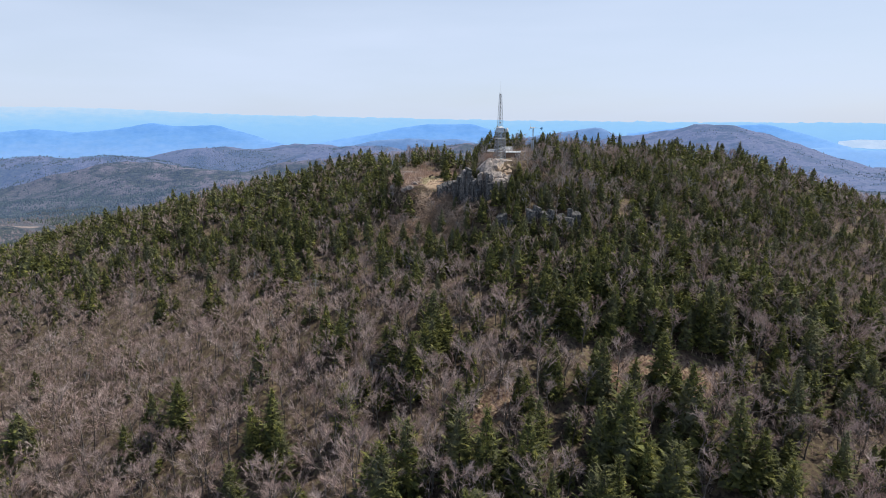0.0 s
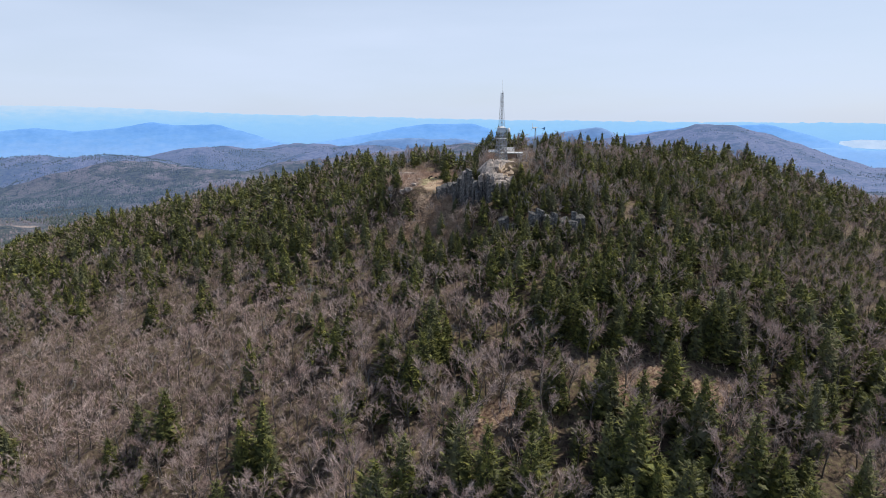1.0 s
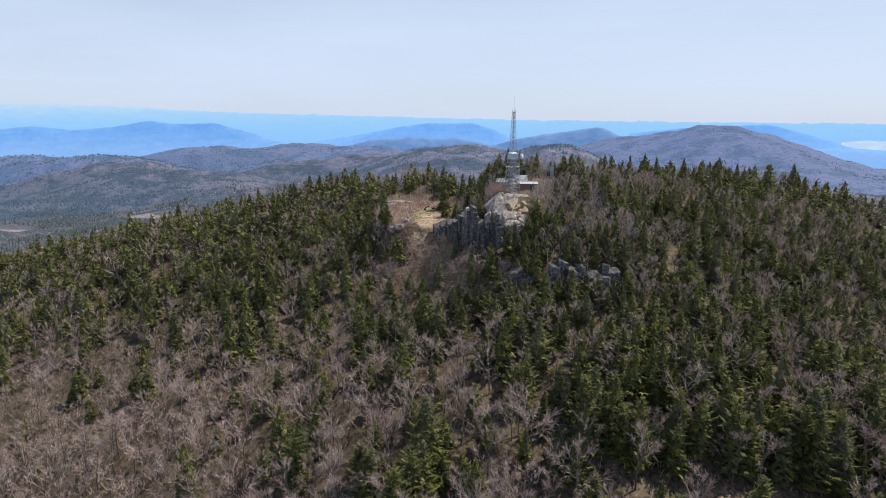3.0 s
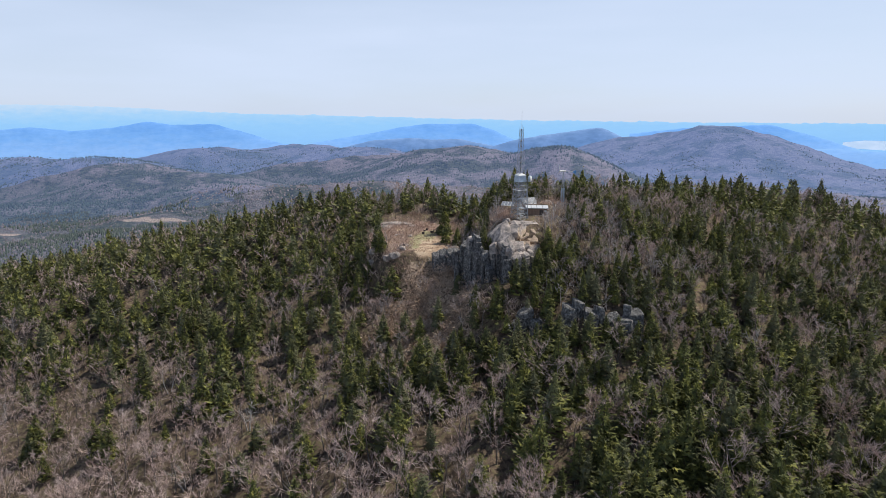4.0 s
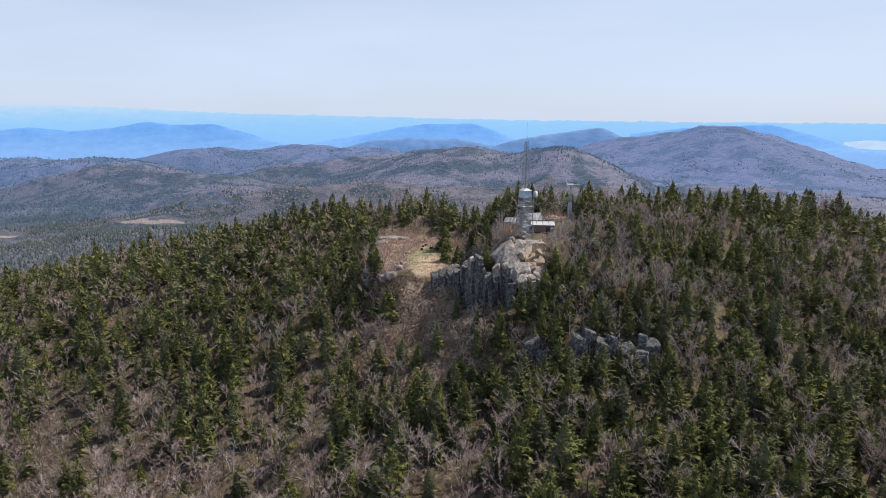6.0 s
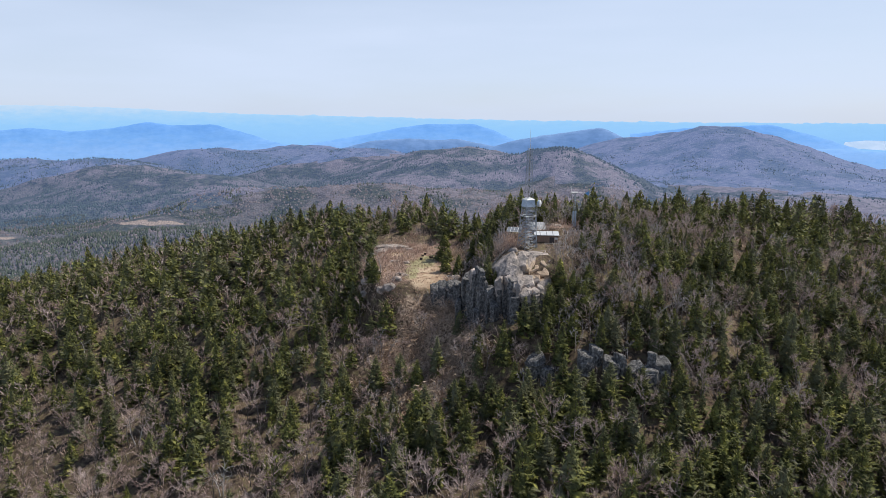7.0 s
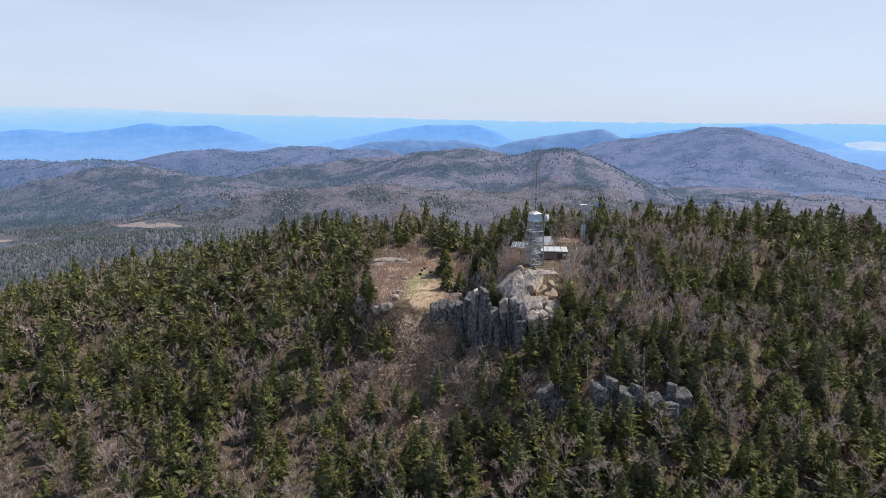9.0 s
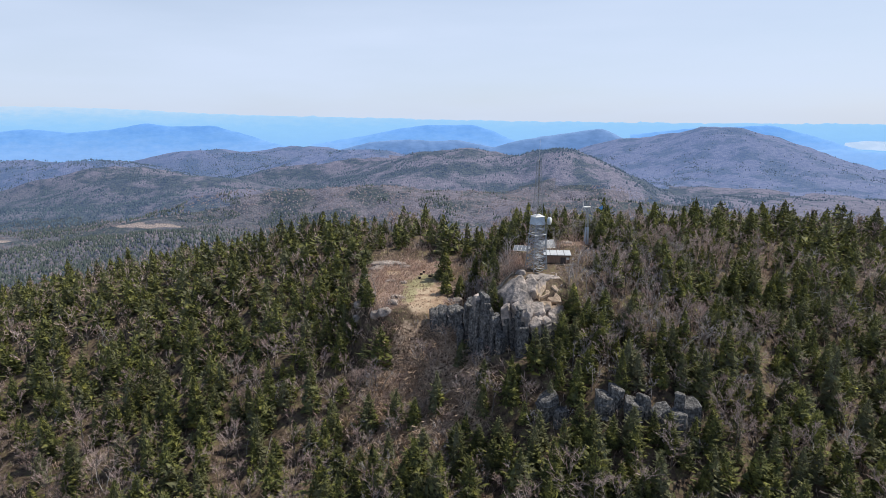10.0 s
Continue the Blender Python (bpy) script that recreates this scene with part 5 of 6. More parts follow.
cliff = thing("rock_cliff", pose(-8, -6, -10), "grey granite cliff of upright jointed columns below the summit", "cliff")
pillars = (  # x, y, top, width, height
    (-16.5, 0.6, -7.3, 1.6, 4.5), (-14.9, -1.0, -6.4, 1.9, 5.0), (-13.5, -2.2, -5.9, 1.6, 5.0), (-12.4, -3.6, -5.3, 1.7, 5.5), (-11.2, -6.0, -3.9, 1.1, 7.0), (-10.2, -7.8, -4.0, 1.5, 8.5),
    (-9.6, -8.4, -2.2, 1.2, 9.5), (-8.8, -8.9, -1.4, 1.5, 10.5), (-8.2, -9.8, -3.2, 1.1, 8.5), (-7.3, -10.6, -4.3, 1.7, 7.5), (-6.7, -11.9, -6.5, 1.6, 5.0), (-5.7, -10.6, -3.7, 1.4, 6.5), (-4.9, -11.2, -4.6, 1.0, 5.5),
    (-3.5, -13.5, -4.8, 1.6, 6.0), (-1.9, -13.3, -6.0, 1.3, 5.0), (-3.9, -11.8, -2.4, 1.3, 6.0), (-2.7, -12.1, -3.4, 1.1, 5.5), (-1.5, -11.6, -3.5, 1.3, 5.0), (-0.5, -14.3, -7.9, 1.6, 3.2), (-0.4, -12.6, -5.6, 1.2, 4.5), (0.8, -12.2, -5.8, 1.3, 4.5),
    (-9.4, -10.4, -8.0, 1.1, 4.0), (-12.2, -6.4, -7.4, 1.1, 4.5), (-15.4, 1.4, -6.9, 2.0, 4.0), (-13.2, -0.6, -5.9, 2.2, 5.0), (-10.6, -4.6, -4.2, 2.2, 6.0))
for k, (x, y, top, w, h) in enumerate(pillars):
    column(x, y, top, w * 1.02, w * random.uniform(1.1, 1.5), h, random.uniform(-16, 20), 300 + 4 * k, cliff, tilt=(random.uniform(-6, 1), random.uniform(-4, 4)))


def dome_top(x, y):
    """The lie of the bare rock: a flat crown that dips to the front, further out on its cliff side."""
    out = np.clip(-x / 4, 0, 1.1)
    yy = y + 2.9 * out
    z = 0.85 + 0.60 * out - 0.8 * np.clip(-5 - yy, 0, 8) - 0.022 * np.clip(yy + 5, 0, None) ** 2
    return z - 0.85 * np.clip(-3.2 - x, 0, None) - 0.05 * np.clip(x - 2, 0, None) ** 2


def dome_mesh():
    """The bare summit rock: a swell broken into tilted slabs along joints."""
    r = np.random.RandomState(17)
    xs, ys = np.arange(-11.6, 4.2, 0.13), np.arange(-15.4, 3.8, 0.13)
    x, y = np.meshgrid(xs, ys)
    x, y = x + r.uniform(-0.04, 0.04, x.shape), y + r.uniform(-0.04, 0.04, x.shape)
    z = dome_top(x, y) - 0.55
    ca, sa = math.cos(radians(24)), math.sin(radians(24))
    u, v = (x * ca + y * sa) / 1.9, (-x * sa + y * ca) / 3.3
    count = 46
    cu, cv = r.uniform(u.min(), u.max(), count), r.uniform(v.min(), v.max(), count)
    wu, wv = u + 0.10 * wave_noise(x, y, 3.0, 73), v + 0.08 * wave_noise(x, y, 2.5, 74)
    d = np.hypot(wu[..., None] - cu, wv[..., None] - cv)
    order = np.argsort(d, -1)[..., :2]
    d1, d2 = np.take_along_axis(d, order, -1)[..., 0], np.take_along_axis(d, order, -1)[..., 1]
    own = order[..., 0]
    lift, tu, tv = r.uniform(-0.35, 0.25, count), r.uniform(-0.45, 0.45, count), r.uniform(-0.45, 0.45, count)
    z = z + lift[own] + tu[own] * (u - cu[own]) + tv[own] * (v - cv[own]) 
    gap = d2 - d1
    z = z - 0.75 * np.exp(-(gap / 0.085) ** 2) - 0.07 * np.exp(-(gap / 0.20) ** 2)
    # finer cracks across the slabs
    band = np.sin(2.1 * (x * 0.35 + y) + 0.9 * wave_noise(x, y, 2.4, 75))
    z = z - 0.28 * np.exp(-(band / 0.11) ** 2) * (wave_noise(x, y, 2.0, 76) > 0.1)
    z = z + 0.03 * wave_noise(x, y, 0.9, 71) + 0.02 * wave_noise(x, y, 0.4, 77)
    front = np.interp(x, [-9.4, -8.3, -6.5, -4.5, -3.4, -1.0, 1.0, 2.4, 4.2], [-7.4, -8.4, -9.6, -10.9, -11.8, -11.8, -11.2, -9.4, -6.0])
    inside = np.minimum.reduce([y - front, (3.0 - x) * 0.8, (x + 6.5 + 0.25 * (y + 8)) * 0.8, (3.2 - y) * 0.8]) + 0.35 * wave_noise(x, y, 2.2, 72)
    z = np.where(inside < 0.25, z - (0.25 - inside).clip(0, None) * 4.5 - 0.1, z)
    z = np.maximum(z, -8.5)
    n, m = x.shape
    i, j = np.meshgrid(np.arange(n - 1), np.arange(m - 1), indexing="ij")
    f = np.stack([i * m + j, i * m + j + 1, (i + 1) * m + j + 1, (i + 1) * m + j], -1).reshape(-1, 4)
    ok = inside.reshape(-1)[f].max(1) > -0.8
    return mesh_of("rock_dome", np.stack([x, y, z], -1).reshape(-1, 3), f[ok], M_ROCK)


dome = tagged(new("rock_dome", dome_mesh()), "pale weathered granite dome broken by joints under the tower", "rock")
# sheet joints part the rock into worn slabs: x, distance down the dip, width, length, turn
slabs = ((-2.3, 2.0, 2.9, 4.2, -24), (-0.7, 2.6, 2.1, 4.6, -14), (-3.9, 3.2, 2.6, 3.0, -32), (-3.8, 5.3, 3.2, 1.8, 4), (1.3, 1.0, 2.9, 1.7, 12), (2.0, 1.5, 2.3, 1.6, 5), (1.8, 2.3, 2.9, 1.4, 8),
         (0.4, 0.5, 2.3, 1.5, 0), (1.5, 4.4, 2.5, 2.5, 0), (-1.6, 6.6, 3.0, 2.8, -12), (1.2, 6.9, 2.6, 2.3, 5), (0.0, 6.2, 1.9, 2.0, -6), (-2.0, 8.6, 2.1, 2.4, 0), (-0.3, 8.7, 1.7, 1.9, 12),
         (2.0, 2.9, 1.8, 1.8, 20), (-1.2, 0.7, 2.6, 1.6, -12), (1.4, 8.3, 1.6, 1.5, 20), (-3.0, 7.0, 1.9, 2.2, 10), (0.1, 3.9, 1.6, 2.4, -20))
for k, (x, dip, w, ln, turn) in enumerate(slabs):
    y = -5.0 - 0.78 * dip - 2.9 * min(max(-x / 4, 0), 1.1)
    ob = new("slab", column_mesh("slab", w * 0.92, ln * 0.95, 1.3, 600 + k, 0.05))
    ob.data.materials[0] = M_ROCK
    lean = 37 if dip > 1.2 else 16
    ob.matrix_world = pose(x, y, float(dome_top(np.array(x), np.array(y))) + 0.10 + random.uniform(-0.15, 0.15), lean + random.uniform(-3, 3), random.uniform(-3, 3), turn - 8)
    ob.parent = dome
    ob.matrix_parent_inverse = dome.matrix_world.inverted()
for k, (x, y, top, w, h, turn) in enumerate(((-1.4, -12.5, -3.7, 1.3, 2.6, 15), (-0.2, -12.6, -3.9, 1.2, 2.4, 32), (0.7, -11.6, -3.6, 1.3, 2.6, 40), (-2.6, -13.0, -2.6, 1.2, 2.8, 8), (-9.6, -7.8, -1.9, 1.7, 2.6, 18), (-6.0, -11.0, -2.6, 1.3, 2.6, -30), (2.2, -9.0, -2.9, 1.3, 2.2, 12))):
    ob = column(x, y, top, w, w * 1.2, h, turn, 480 + k, None, "rock_block", tilt=(random.uniform(0, 10), random.uniform(-8, 8)))
    ob.data.materials[0] = M_ROCK
    tagged(ob, "pale squared granite block on the edge of the summit rock", "rock", group="granite blocks on the summit edge")

for k, (x, y, top, w, turn) in enumerate(((-1.2, -20.9, -11.7, 2.6, 12), (5.6, -23.6, -10.1, 2.4, -8), (7.2, -23.3, -9.4, 2.0, 6), (9.2, -24.3, -10.8, 2.4, -16), (10.4, -24.0, -10.1, 1.4, 20), (12.2, -25.0, -11.4, 2.4, 10), (14.5, -25.2, -11.7, 2.2, -5), (16.1, -24.8, -10.8, 2.3, 8), (0.6, -21.8, -13.1, 2.2, 30), (14.9, -24.2, -9.8, 1.7, 50))):
    h = top - float(ground(x, y)) + 0.8
    ob = column(x, y, top, w, w, max(h, 2.2), turn, 440 + k, None, "rock_outcrop", tilt=(random.uniform(-6, 3), random.uniform(-6, 6)))
    tagged(ob, "grey split granite block standing out of the spruce slope", "rock", group="granite blocks in the spruces")

for k, (x, y, sx, sy, h, turn) in enumerate(((-26.4, 28.4, 7.6, 3.6, 1.5, 6), (-28.6, 25.6, 3.6, 2.4, 1.0, 30), (-23.0, 26.6, 2.6, 1.8, 0.8, -10), (-24.8, 16.6, 3.4, 1.3, 0.9, 8), (-22.6, 15.4, 1.6, 1.1, 1.0, 30), (-22.9, 7.2, 2.6, 2.2, 1.0, 18), (-23.6, 4.0, 2.0, 1.8, 1.3, -20),
        (-24.8, 2.0, 2.2, 1.8, 1.5, 25), (-28.3, 9.2, 2.6, 1.6, 1.1, 12), (-29.8, 7.4, 2.0, 1.6, 1.2, 50), (-26.3, 2.4, 1.8, 1.6, 1.4, 0), (-29.9, 5.4, 1.6, 1.4, 1.2, 0), (7.6, 14.0, 2.2, 1.4, 0.9, 15), (-12.6, 7.4, 2.0, 1.6, 1.2, 20), (-14.0, 25.0, 0.9, 0.7, 0.9, 10))):
    ob = rock("boulder", x, y, float(ground(x, y)) + h * 0.45, (sx, sy, h), turn, 220 + k, blocky=0.6, rough=0.15, n=8, tilt=(random.uniform(-8, 4), random.uniform(-6, 6)))
    tagged(ob, "pale flat granite boulder half sunk in dry grass", "boulder", group="boulders of the clearing")

# ---------- summit buildings ----------
M_STEEL = mat("galvanised_steel", [(0.3, (0.30, 0.32, 0.34)), (0.7, (0.46, 0.48, 0.50))], scale=3, rough=0.5, metal=0.35, spec=0.5)
M_CABWALL = mat("pale_blue_sheet_metal", [(0.3, (0.42, 0.50, 0.58)), (0.7, (0.56, 0.64, 0.71))], scale=2, rough=0.45, metal=0.2, spec=0.5, coords="object")
M_WHITE = mat("white_painted_metal", [(0.3, (0.66, 0.65, 0.62)), (0.7, (0.82, 0.81, 0.78))], scale=2, rough=0.5)
M_DARK = mat("dark_metal", [(0.3, (0.05, 0.045, 0.045)), (0.7, (0.11, 0.09, 0.085))], scale=5, rough=0.6)
M_WOODWALL = mat("brown_board_siding", [(0.3, (0.20, 0.13, 0.09)), (0.5, (0.31, 0.21, 0.155)), (0.75, (0.42, 0.30, 0.225))], scale=1.2, rough=0.8, stretch=(6, 6, 0.5), bump=0.3, coords="object")
M_ROOF = mat("pale_roof_panels", [(0.3, (0.50, 0.52, 0.53)), (0.7, (0.70, 0.71, 0.71))], scale=1.5, rough=0.35, spec=0.6, coords="object")
M_PANEL = mat("solar_cells", [(0.3, (0.16, 0.175, 0.20)), (0.7, (0.24, 0.255, 0.28))], scale=2, rough=0.4, spec=0.4, coords="object")
M_PLANK = mat("grey_planks", [(0.3, (0.30, 0.27, 0.24)), (0.7, (0.50, 0.46, 0.42))], scale=2, rough=0.85, stretch=(1, 8, 1))
M_BLUE = mat("blue_tail_paint", [(0.3, (0.10, 0.28, 0.55)), (0.7, (0.16, 0.38, 0.66))], scale=2, rough=0.4)
M_LOG = mat("sawn_log", [(0.3, (0.30, 0.22, 0.13)), (0.7, (0.55, 0.43, 0.28))], scale=3, rough=0.9)
M_BRANCH = mat("charred_branches", [(0.3, (0.03, 0.025, 0.03)), (0.7, (0.09, 0.07, 0.075))], scale=3, rough=0.9)


def square(h):
    return [(-h, -h), (h, -h), (h, h), (-h, h)]


tower = thing("lookout_tower", pose(0, 0, 0.0, 0, 0, 24), "galvanised steel lattice lookout tower on the bare rock", "tower")
levels = [(-0.5, 1.30), (0.5, 1.22), (1.4, 1.15), (2.3, 1.08), (3.2, 1.02), (4.1, 0.96), (5.0, 0.91), (5.9, 0.86), (6.7, 0.83), (7.5, 0.80)]
for q in range(4):
    c0, c1 = square(levels[0][1])[q], square(levels[-1][1])[q]
    part("leg", rods([((*c0, levels[0][0]), (*c1, levels[-1][0]))], 0.075, 4), M_STEEL, tower)
for (z0, h0), (z1, h1) in zip(levels, levels[1:]):
    for q in range(4):
        a0, b0, a1, b1 = square(h0)[q], square(h0)[(q + 1) % 4], square(h1)[q], square(h1)[(q + 1) % 4]
        part("brace", rods([((*a0, z0), (*b1, z1)), ((*b0, z0), (*a1, z1))], 0.046, 4), M_STEEL, tower)
        part("girt", rods([((*a1, z1), (*b1, z1))], 0.045, 4), M_STEEL, tower)
for z, h in ((2.3, 1.0), (4.1, 0.9), (6.7, 0.8)):
    bm = bmesh.new()
    add_box(bm, (h * 0.45, 0, z), (h * 0.9, h * 1.9, 0.06))
    part("landing", bm, M_STEEL, tower)
ring = square(1.0)
for q in range(4):
    bm = bmesh.new()
    add_rod(bm, (*ring[q], 5.9), (*ring[(q + 1) % 4], 5.9), 0.075, sides=4)
    part("platform_beam", bm, M_WHITE, tower, "white platform beam")
for k, (z0, z1) in enumerate(((0.2, 2.3), (2.3, 4.1), (4.1, 6.7), (6.7, 7.5))):
    s = 1 if k % 2 else -1
    bm = bmesh.new()
    add_rod(bm, (-0.55 * s, -0.35, z0), (0.55 * s, -0.35, z1), 0.04, sides=4)
    add_rod(bm, (-0.55 * s, 0.25, z0), (0.55 * s, 0.25, z1), 0.04, sides=4)
    for t in np.linspace(0.08, 0.95, 9):
        add_box(bm, (-0.55 * s + 1.1 * s * t, -0.05, z0 + (z1 - z0) * t), (0.2, 0.6, 0.03))
    part("stair", bm, M_STEEL, tower)
# the enclosed cab, flared at the foot
bm = bmesh.new()
for h, z in ((0.90, 7.5), (0.84, 8.0), (0.74, 8.72)):
    for c in square(h):
        bm.verts.new((*c, z))
bm.verts.ensure_lookup_table()
for k in range(2):
    for q in range(4):
        bm.faces.new([bm.verts[k * 4 + q], bm.verts[k * 4 + (q + 1) % 4], bm.verts[k * 4 + 4 + (q + 1) % 4], bm.verts[k * 4 + 4 + q]])
bm.faces.new([bm.verts[q] for q in (3, 2, 1, 0)])
bm.faces.new([bm.verts[8 + q] for q in range(4)])
cab = part("cab", bm, M_CABWALL, tower, "pale blue sheet-metal cab")
for q in range(4):
    a, b = square(0.91)[q], square(0.75)[q]
    part("corner_strip", rods([((*a, 7.5), (*b, 8.72))], 0.035, 4), M_STEEL, cab)
    a0, b0, a1, b1 = square(0.91)[q], square(0.91)[(q + 1) % 4], square(0.76)[q], square(0.76)[(q + 1) % 4]
    part("seam", rods([((*a0, 7.5), (*b1, 8.7)), ((*b0, 7.5), (*a1, 8.7))], 0.022, 4), M_STEEL, cab)
bm = bmesh.new()
r = bmesh.ops.create_cone(bm, cap_ends=True, segments=4, radius1=0.84 * 1.414, radius2=0.38 * 1.414, depth=0.30, matrix=Matrix.Translation((0, 0, 8.90)) @ Matrix.Rotation(math.pi / 4, 4, "Z"))
add_box(bm, (0, 0, 8.72), (1.72, 1.72, 0.06))
part("roof", bm, M_WHITE, tower, "white hipped metal roof")
# lattice mast through the roof
mast = thing("radio_mast", pose(0, 0, 0.0, 0, 0, 24), "tapering steel lattice radio mast above the lookout cab", "mast")
zs = np.linspace(9.05, 17.5, 9)
hs = np.interp(zs, [9.05, 17.5], [0.56, 0.25])
for q in range(4):
    part("mast_leg", rods([((*square(hs[0])[q], zs[0]), (*square(hs[-1])[q], zs[-1]))], 0.036, 4), M_STEEL, mast)
for k in range(8):
    for q in range(4):
        a0, b0, a1, b1 = square(hs[k])[q], square(hs[k])[(q + 1) % 4], square(hs[k + 1])[q], square(hs[k + 1])[(q + 1) % 4]
        part("mast_brace", rods([((*a0, zs[k]), (*b1, zs[k + 1])), ((*b0, zs[k]), (*a1, zs[k + 1])), ((*a1, zs[k + 1]), (*b1, zs[k + 1]))], 0.017, 4), M_STEEL, mast)
for k in range(1, 9):
    bm = bmesh.new()
    add_box(bm, (0, 0, zs[k] - 0.1), (0.2, 0.2, 0.28), bevel=0.03)
    part("junction_box", bm, M_DARK, mast, "dark junction box")
part("cable", rods([((0, 0, 9.0), (0, 0, 17.4))], 0.03, 5), M_DARK, mast)
part("whip_aerial", rods([((0.02, 0, 17.3), (0.02, 0, 20.8))], 0.022, 5), M_WHITE, mast, "long white whip aerial")
for x, y, z in ((0.26, 0.26, 18.3), (-0.26, 0.2, 18.0), (0.24, -0.26, 17.9)):
    part("short_aerial", rods([((x, y, 17.2), (x, y, z))], 0.025, 5), M_STEEL, mast)
# dish on its pole beside the cab
dish = thing("dish_antenna", pose(1.6, -0.5, 0.0), "white drum dish antenna on a pole beside the tower cab", "antenna")
part("pole", rods([((-0.15, 0.1, -0.3), (-0.15, 0.1, 8.5))], 0.06, 8), M_STEEL, dish)
bm = bmesh.new()
dm = Matrix.Translation((0.18, -0.1, 8.1)) @ Matrix.Rotation(radians(64), 4, "Z") @ Matrix.Rotation(radians(90), 4, "X")
bmesh.ops.create_cone(bm, cap_ends=True, segments=24, radius1=0.60, radius2=0.60, depth=0.34, matrix=dm)
part("drum", bm, M_CABWALL, dish)
bm = bmesh.new()
bmesh.ops.create_uvsphere(bm, u_segments=24, v_segments=10, radius=0.59, matrix=dm @ Matrix.Translation((0, 0, 0.14)) @ Matrix.Diagonal((1, 1, 0.38, 1)))
part("radome", bm, M_WHITE, dish, "white domed radome")
part("bracket", rods([((-0.15, 0.1, 7.9), (0.1, -0.05, 8.1)), ((-0.15, 0.1, 8.3), (0.1, -0.05, 8.1)), ((-0.15, 0.1, 7.7), (-0.75, 0.5, 7.6))], 0.04, 5), M_STEEL, dish)

# equipment shed
shed = thing("equipment_shed", pose(3.95, 3.8, -0.2, 0, 0, -6), "brown board equipment shed with a pale panelled roof", "shed")
bm = bmesh.new()
add_box(bm, (0, 0, 0.85), (4.1, 2.6, 2.3), bevel=0.02)
part("wall", bm, M_WOODWALL, shed)
for k in range(12):
    bm = bmesh.new()
    add_box(bm, (-1.95 + k * 0.355, -1.312, 0.85), (0.035, 0.03, 2.26))
    part("batten", bm, M_WOODWALL, shed)
roof = part("roof", add_box(bmesh.new(), (0, 0, 2.13), (4.6, 3.1, 0.10), Matrix.Rotation(radians(4), 4, "X"), 0.02), M_DARK, shed, "dark roof deck")
for k in range(4):
    bm = add_box(bmesh.new(), (-1.71 + k * 1.14, 0, 2.22), (1.07, 3.0, 0.05), Matrix.Rotation(radians(4), 4, "X"), 0.015)
    part("roof_panel", bm, M_ROOF, roof, "pale roof panel")
part("door", add_box(bmesh.new(), (0.95, -1.32, 0.75), (0.85, 0.05, 1.9), bevel=0.01), M_DARK, shed, "dark shed door")
part("vent_box", add_box(bmesh.new(), (1.70, -1.41, 1.5), (0.5, 0.25, 0.35), bevel=0.03), M_WHITE, shed, "white vent box")
deck = thing("deck", pose(5.0, 1.6, -0.2, 0, 0, -6), "grey plank deck with a rail in front of the shed", "deck")
for k in range(7):
    part("plank", add_box(bmesh.new(), (0, -0.5 + k * 0.17, 0), (3.4, 0.15, 0.05), bevel=0.008), M_PLANK, deck)
for x in (-1.65, 0, 1.65):
    part("post", rods([((x, -0.55, -1.2), (x, -0.55, 0.85))], 0.045, 6), M_PLANK, deck)
part("rail", rods([((-1.7, -0.55, 0.85), (1.7, -0.55, 0.85))], 0.04, 6), M_PLANK, deck)
part("rail", rods([((-1.7, -0.55, 0.45), (1.7, -0.55, 0.45))], 0.03, 6), M_PLANK, deck)


def panel_rack(x, y, z, turn, tilt, cols, w, d, label):
    t = thing("solar_rack", pose(x, y, z, 0, 0, turn), label, "solar panel", group="solar racks at the hut")
    m = Matrix.Translation((0, 0, 1.75)) @ Matrix.Rotation(radians(tilt), 4, "X")
    for k in range(cols):
        cx = (k - (cols - 1) / 2) * (w + 0.05)
        p = part("panel", add_box(bmesh.new(), (cx, 0, 0), (w, d, 0.05), m, 0.01), M_PANEL, t)
        part("panel_frame", rods([(m @ Vector((cx - w / 2, s * d / 2, 0)), m @ Vector((cx + w / 2, s * d / 2, 0))) for s in (-1, 0, 1)] + [(m @ Vector((cx + s * w / 2, -d / 2, 0)), m @ Vector((cx + s * w / 2, d / 2, 0))) for s in (-1, 1)], 0.035, 4), M_WHITE, p)
    for s in (-1, 1):
        e = s * cols * w / 2 * 0.85
        part("rack_leg", rods([((e, -0.4, -0.6), tuple(m @ Vector((e, -d * 0.35, -0.05)))), ((e, 0.5, -0.6), tuple(m @ Vector((e, d * 0.35, -0.05))))], 0.04, 5), M_STEEL, t)
    return t


panel_rack(2.9, 7.6, 0.9, 14, 42, 3, 0.95, 1.7, "tilted solar panels in pale frames behind the shed")
panel_rack(-1.7, 5.6, 0.6, -18, 24, 4, 0.62, 1.5, "weathered rack of small solar panels beside the tower")

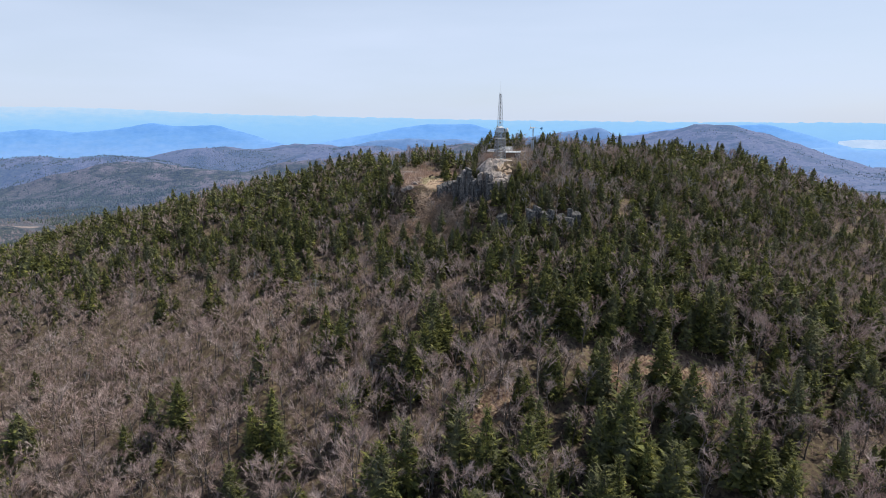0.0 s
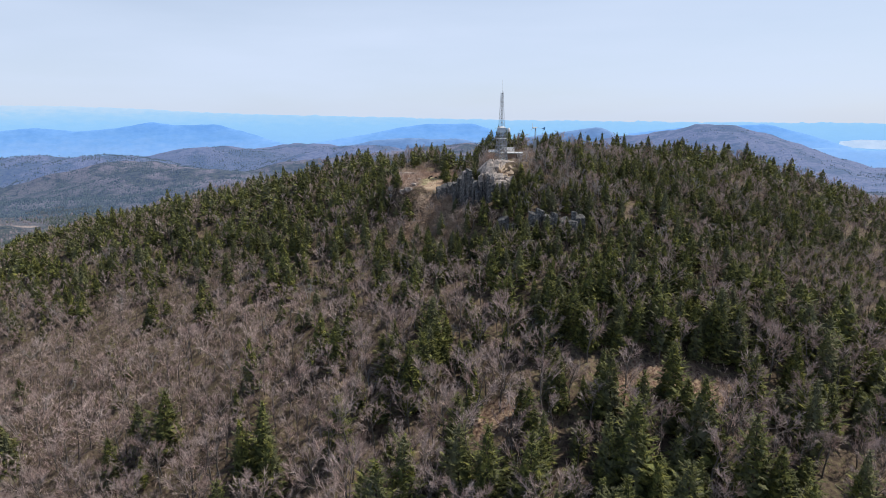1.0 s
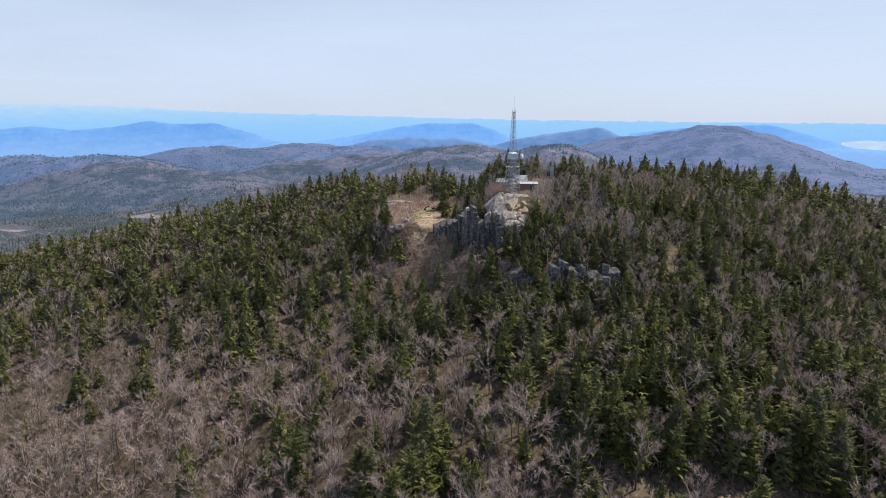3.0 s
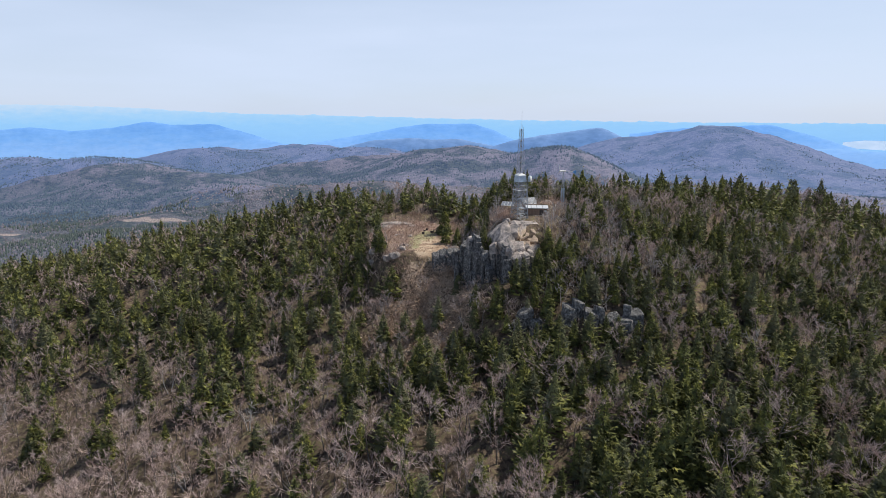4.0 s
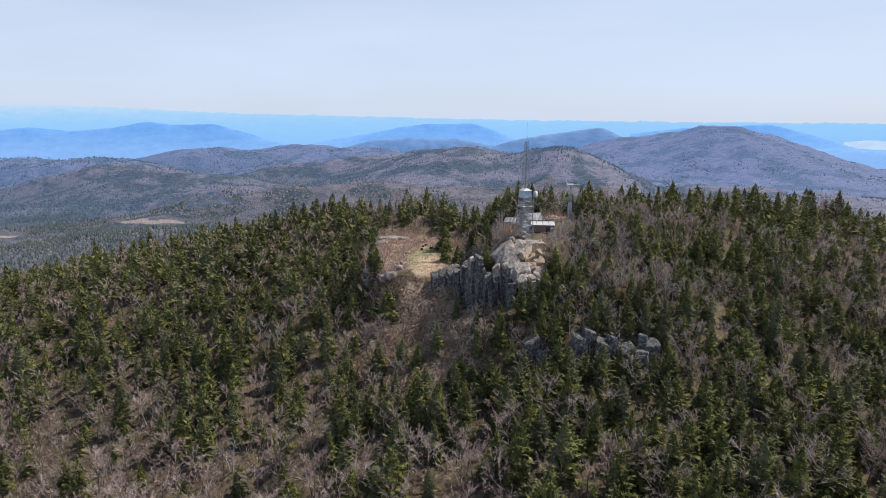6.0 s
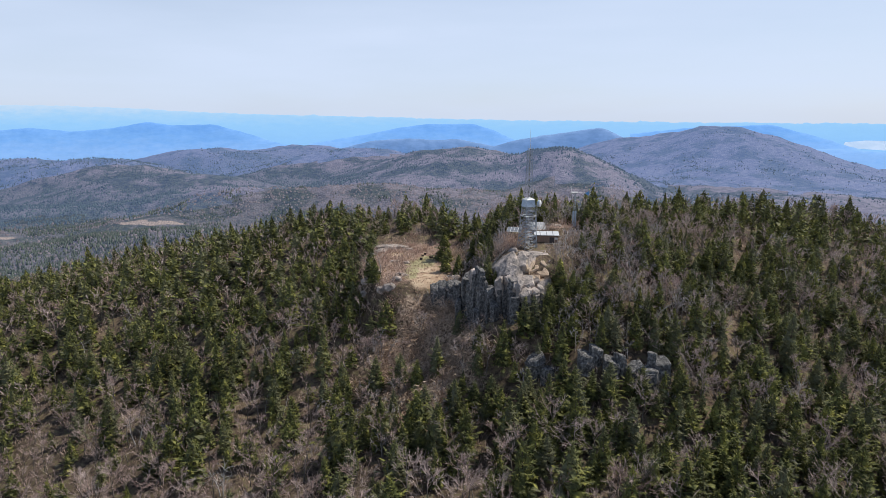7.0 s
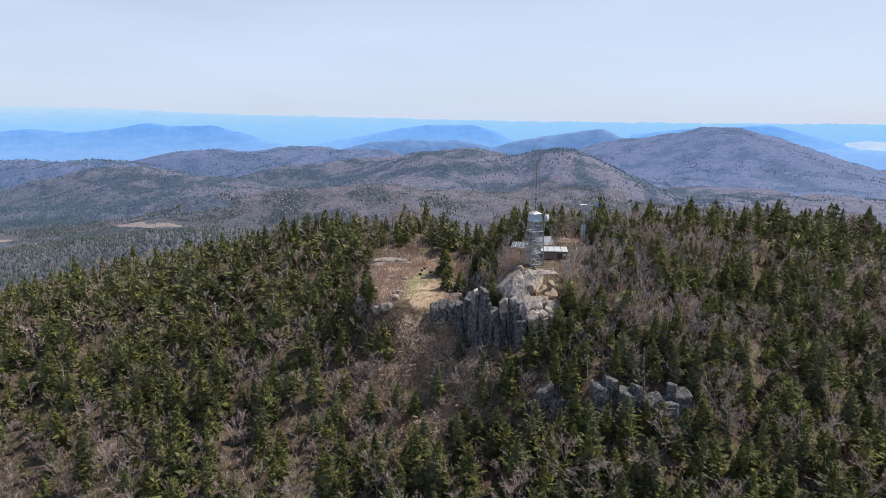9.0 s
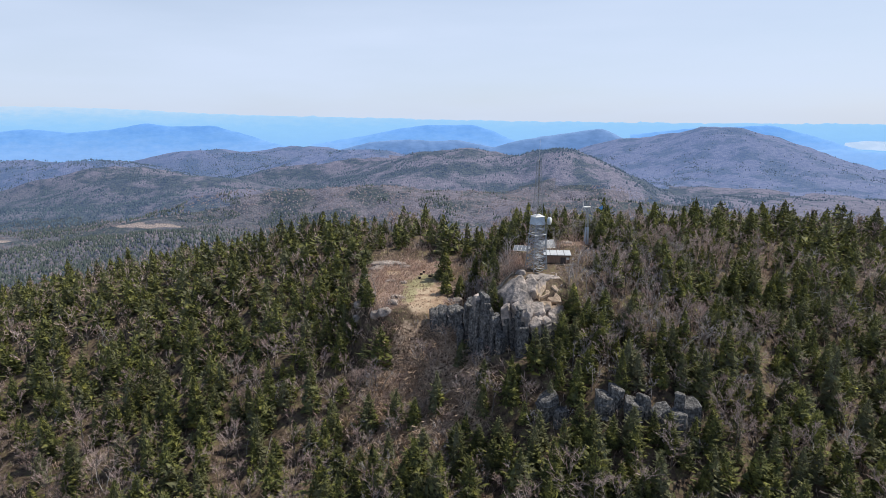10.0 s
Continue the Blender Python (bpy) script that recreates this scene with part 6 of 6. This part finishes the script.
# wind turbine
turbine = thing("wind_turbine", pose(10.6, 11.7, 1.5), "small white wind turbine with a blue tail on a lattice tower", "wind turbine")
tri = [(0.55 * math.cos(a), 0.55 * math.sin(a)) for a in (0.4, 2.5, 4.6)]
tops = [(0.14 * math.cos(a), 0.14 * math.sin(a)) for a in (0.4, 2.5, 4.6)]
for a, b in zip(tri, tops):
    part("leg", rods([((*a, -0.4), (*b, 6.6))], 0.04, 5), M_STEEL, turbine)
for k in range(6):
    t0, t1 = k / 6, (k + 1) / 6
    for q in range(3):
        p0, p1 = Vector((*tri[q], -0.4)).lerp(Vector((*tops[q], 6.6)), t0), Vector((*tri[(q + 1) % 3], -0.4)).lerp(Vector((*tops[(q + 1) % 3], 6.6)), t1)
        p2 = Vector((*tri[(q + 1) % 3], -0.4)).lerp(Vector((*tops[(q + 1) % 3], 6.6)), t0)
        part("brace", rods([(p0, p1), (p0, p2)], 0.02, 4), M_STEEL, turbine)
for x in (-0.32, 0.12):
    part("guard_sheet", add_box(bmesh.new(), (x, -0.42, 1.9), (0.34, 0.04, 3.0), bevel=0.01), M_CABWALL, turbine, "pale blue sheet on the tower foot")
bm = bmesh.new()
add_rod(bm, (-0.75, -0.2, 6.95), (0.45, 0.1, 6.95), 0.20, 0.14, 12)
bmesh.ops.create_uvsphere(bm, u_segments=12, v_segments=8, radius=0.2, matrix=Matrix.Translation((-0.78, -0.21, 6.95)))
nacelle = part("nacelle", bm, M_WHITE, turbine, "white nacelle")
part("yaw_post", rods([((0, 0, 6.4), (0, 0, 6.9))], 0.09, 8), M_STEEL, turbine)
part("tail_boom", rods([((0.4, 0.1, 6.95), (2.1, 0.5, 6.8))], 0.035, 6), M_STEEL, turbine)
bm = bmesh.new()
fin = [bm.verts.new(v) for v in ((1.95, 0.46, 6.75), (2.75, 0.66, 7.15), (2.85, 0.68, 6.6), (2.6, 0.62, 6.3))]
fc = bm.faces.new(fin)
ex = bmesh.ops.extrude_face_region(bm, geom=[fc])
bmesh.ops.translate(bm, verts=[v for v in ex["geom"] if isinstance(v, bmesh.types.BMVert)], vec=(-0.008, 0.03, 0))
part("tail_fin", bm, M_BLUE, turbine, "blue tail fin")
for a in (100, 220, 340):
    e = Vector((0.24 * math.cos(radians(a)), -0.97 * math.cos(radians(a)), math.sin(radians(a)))) * 1.35
    bm = bmesh.new()
    add_rod(bm, Vector((-0.86, -0.22, 6.95)), Vector((-0.86, -0.22, 6.95)) + e, 0.06, 0.022, 4)
    part("blade", bm, M_WHITE, nacelle)

# log seats in the clearing
for k, (x, y, s) in enumerate(((-19.4, 20.9, 0.5), (-19.6, 18.4, 0.55), (-17.6, 19.5, 0.75), (-16.2, 19.5, 0.6), (-15.9, 21.6, 0.7), (-18.9, 22.4, 0.5))):
    t = thing("log_seat", pose(x, y, float(ground(x, y)), 0, 0, 37 * k), "short sawn log seat in the dry grass clearing", "log", group="log seats in the clearing")
    part("log", add_rod(bmesh.new(), (0, 0, -0.1), (0, 0, 0.42), 0.30 * s / 0.55, 0.28 * s / 0.55, 10), M_BRANCH, t)
    part("cut_top", add_rod(bmesh.new(), (0, 0, 0.42), (0, 0, 0.45), 0.27 * s / 0.55, 0.26 * s / 0.55, 10), M_LOG, t, "pale sawn top")
# dark heap of branches on the ledge
heap_z = float(ground(-23.2, 5.9)) + 0.35
heap = thing("branch_heap", pose(-23.2, 5.9, heap_z), "small dark heap of burnt branches on the pale ledge", "branches")
hr = np.random.RandomState(5)
for k in range(11):
    a, ln = hr.uniform(0, 6.28), hr.uniform(0.4, 0.75)
    c = Vector((hr.uniform(-0.25, 0.25), hr.uniform(-0.25, 0.25), hr.uniform(0.0, 0.3)))
    e = Vector((math.cos(a), math.sin(a), hr.uniform(-0.1, 0.9))) * ln
    part("branch", rods([(c - e * 0.4, c + e * 0.6)], 0.045, 5), M_BRANCH, heap)
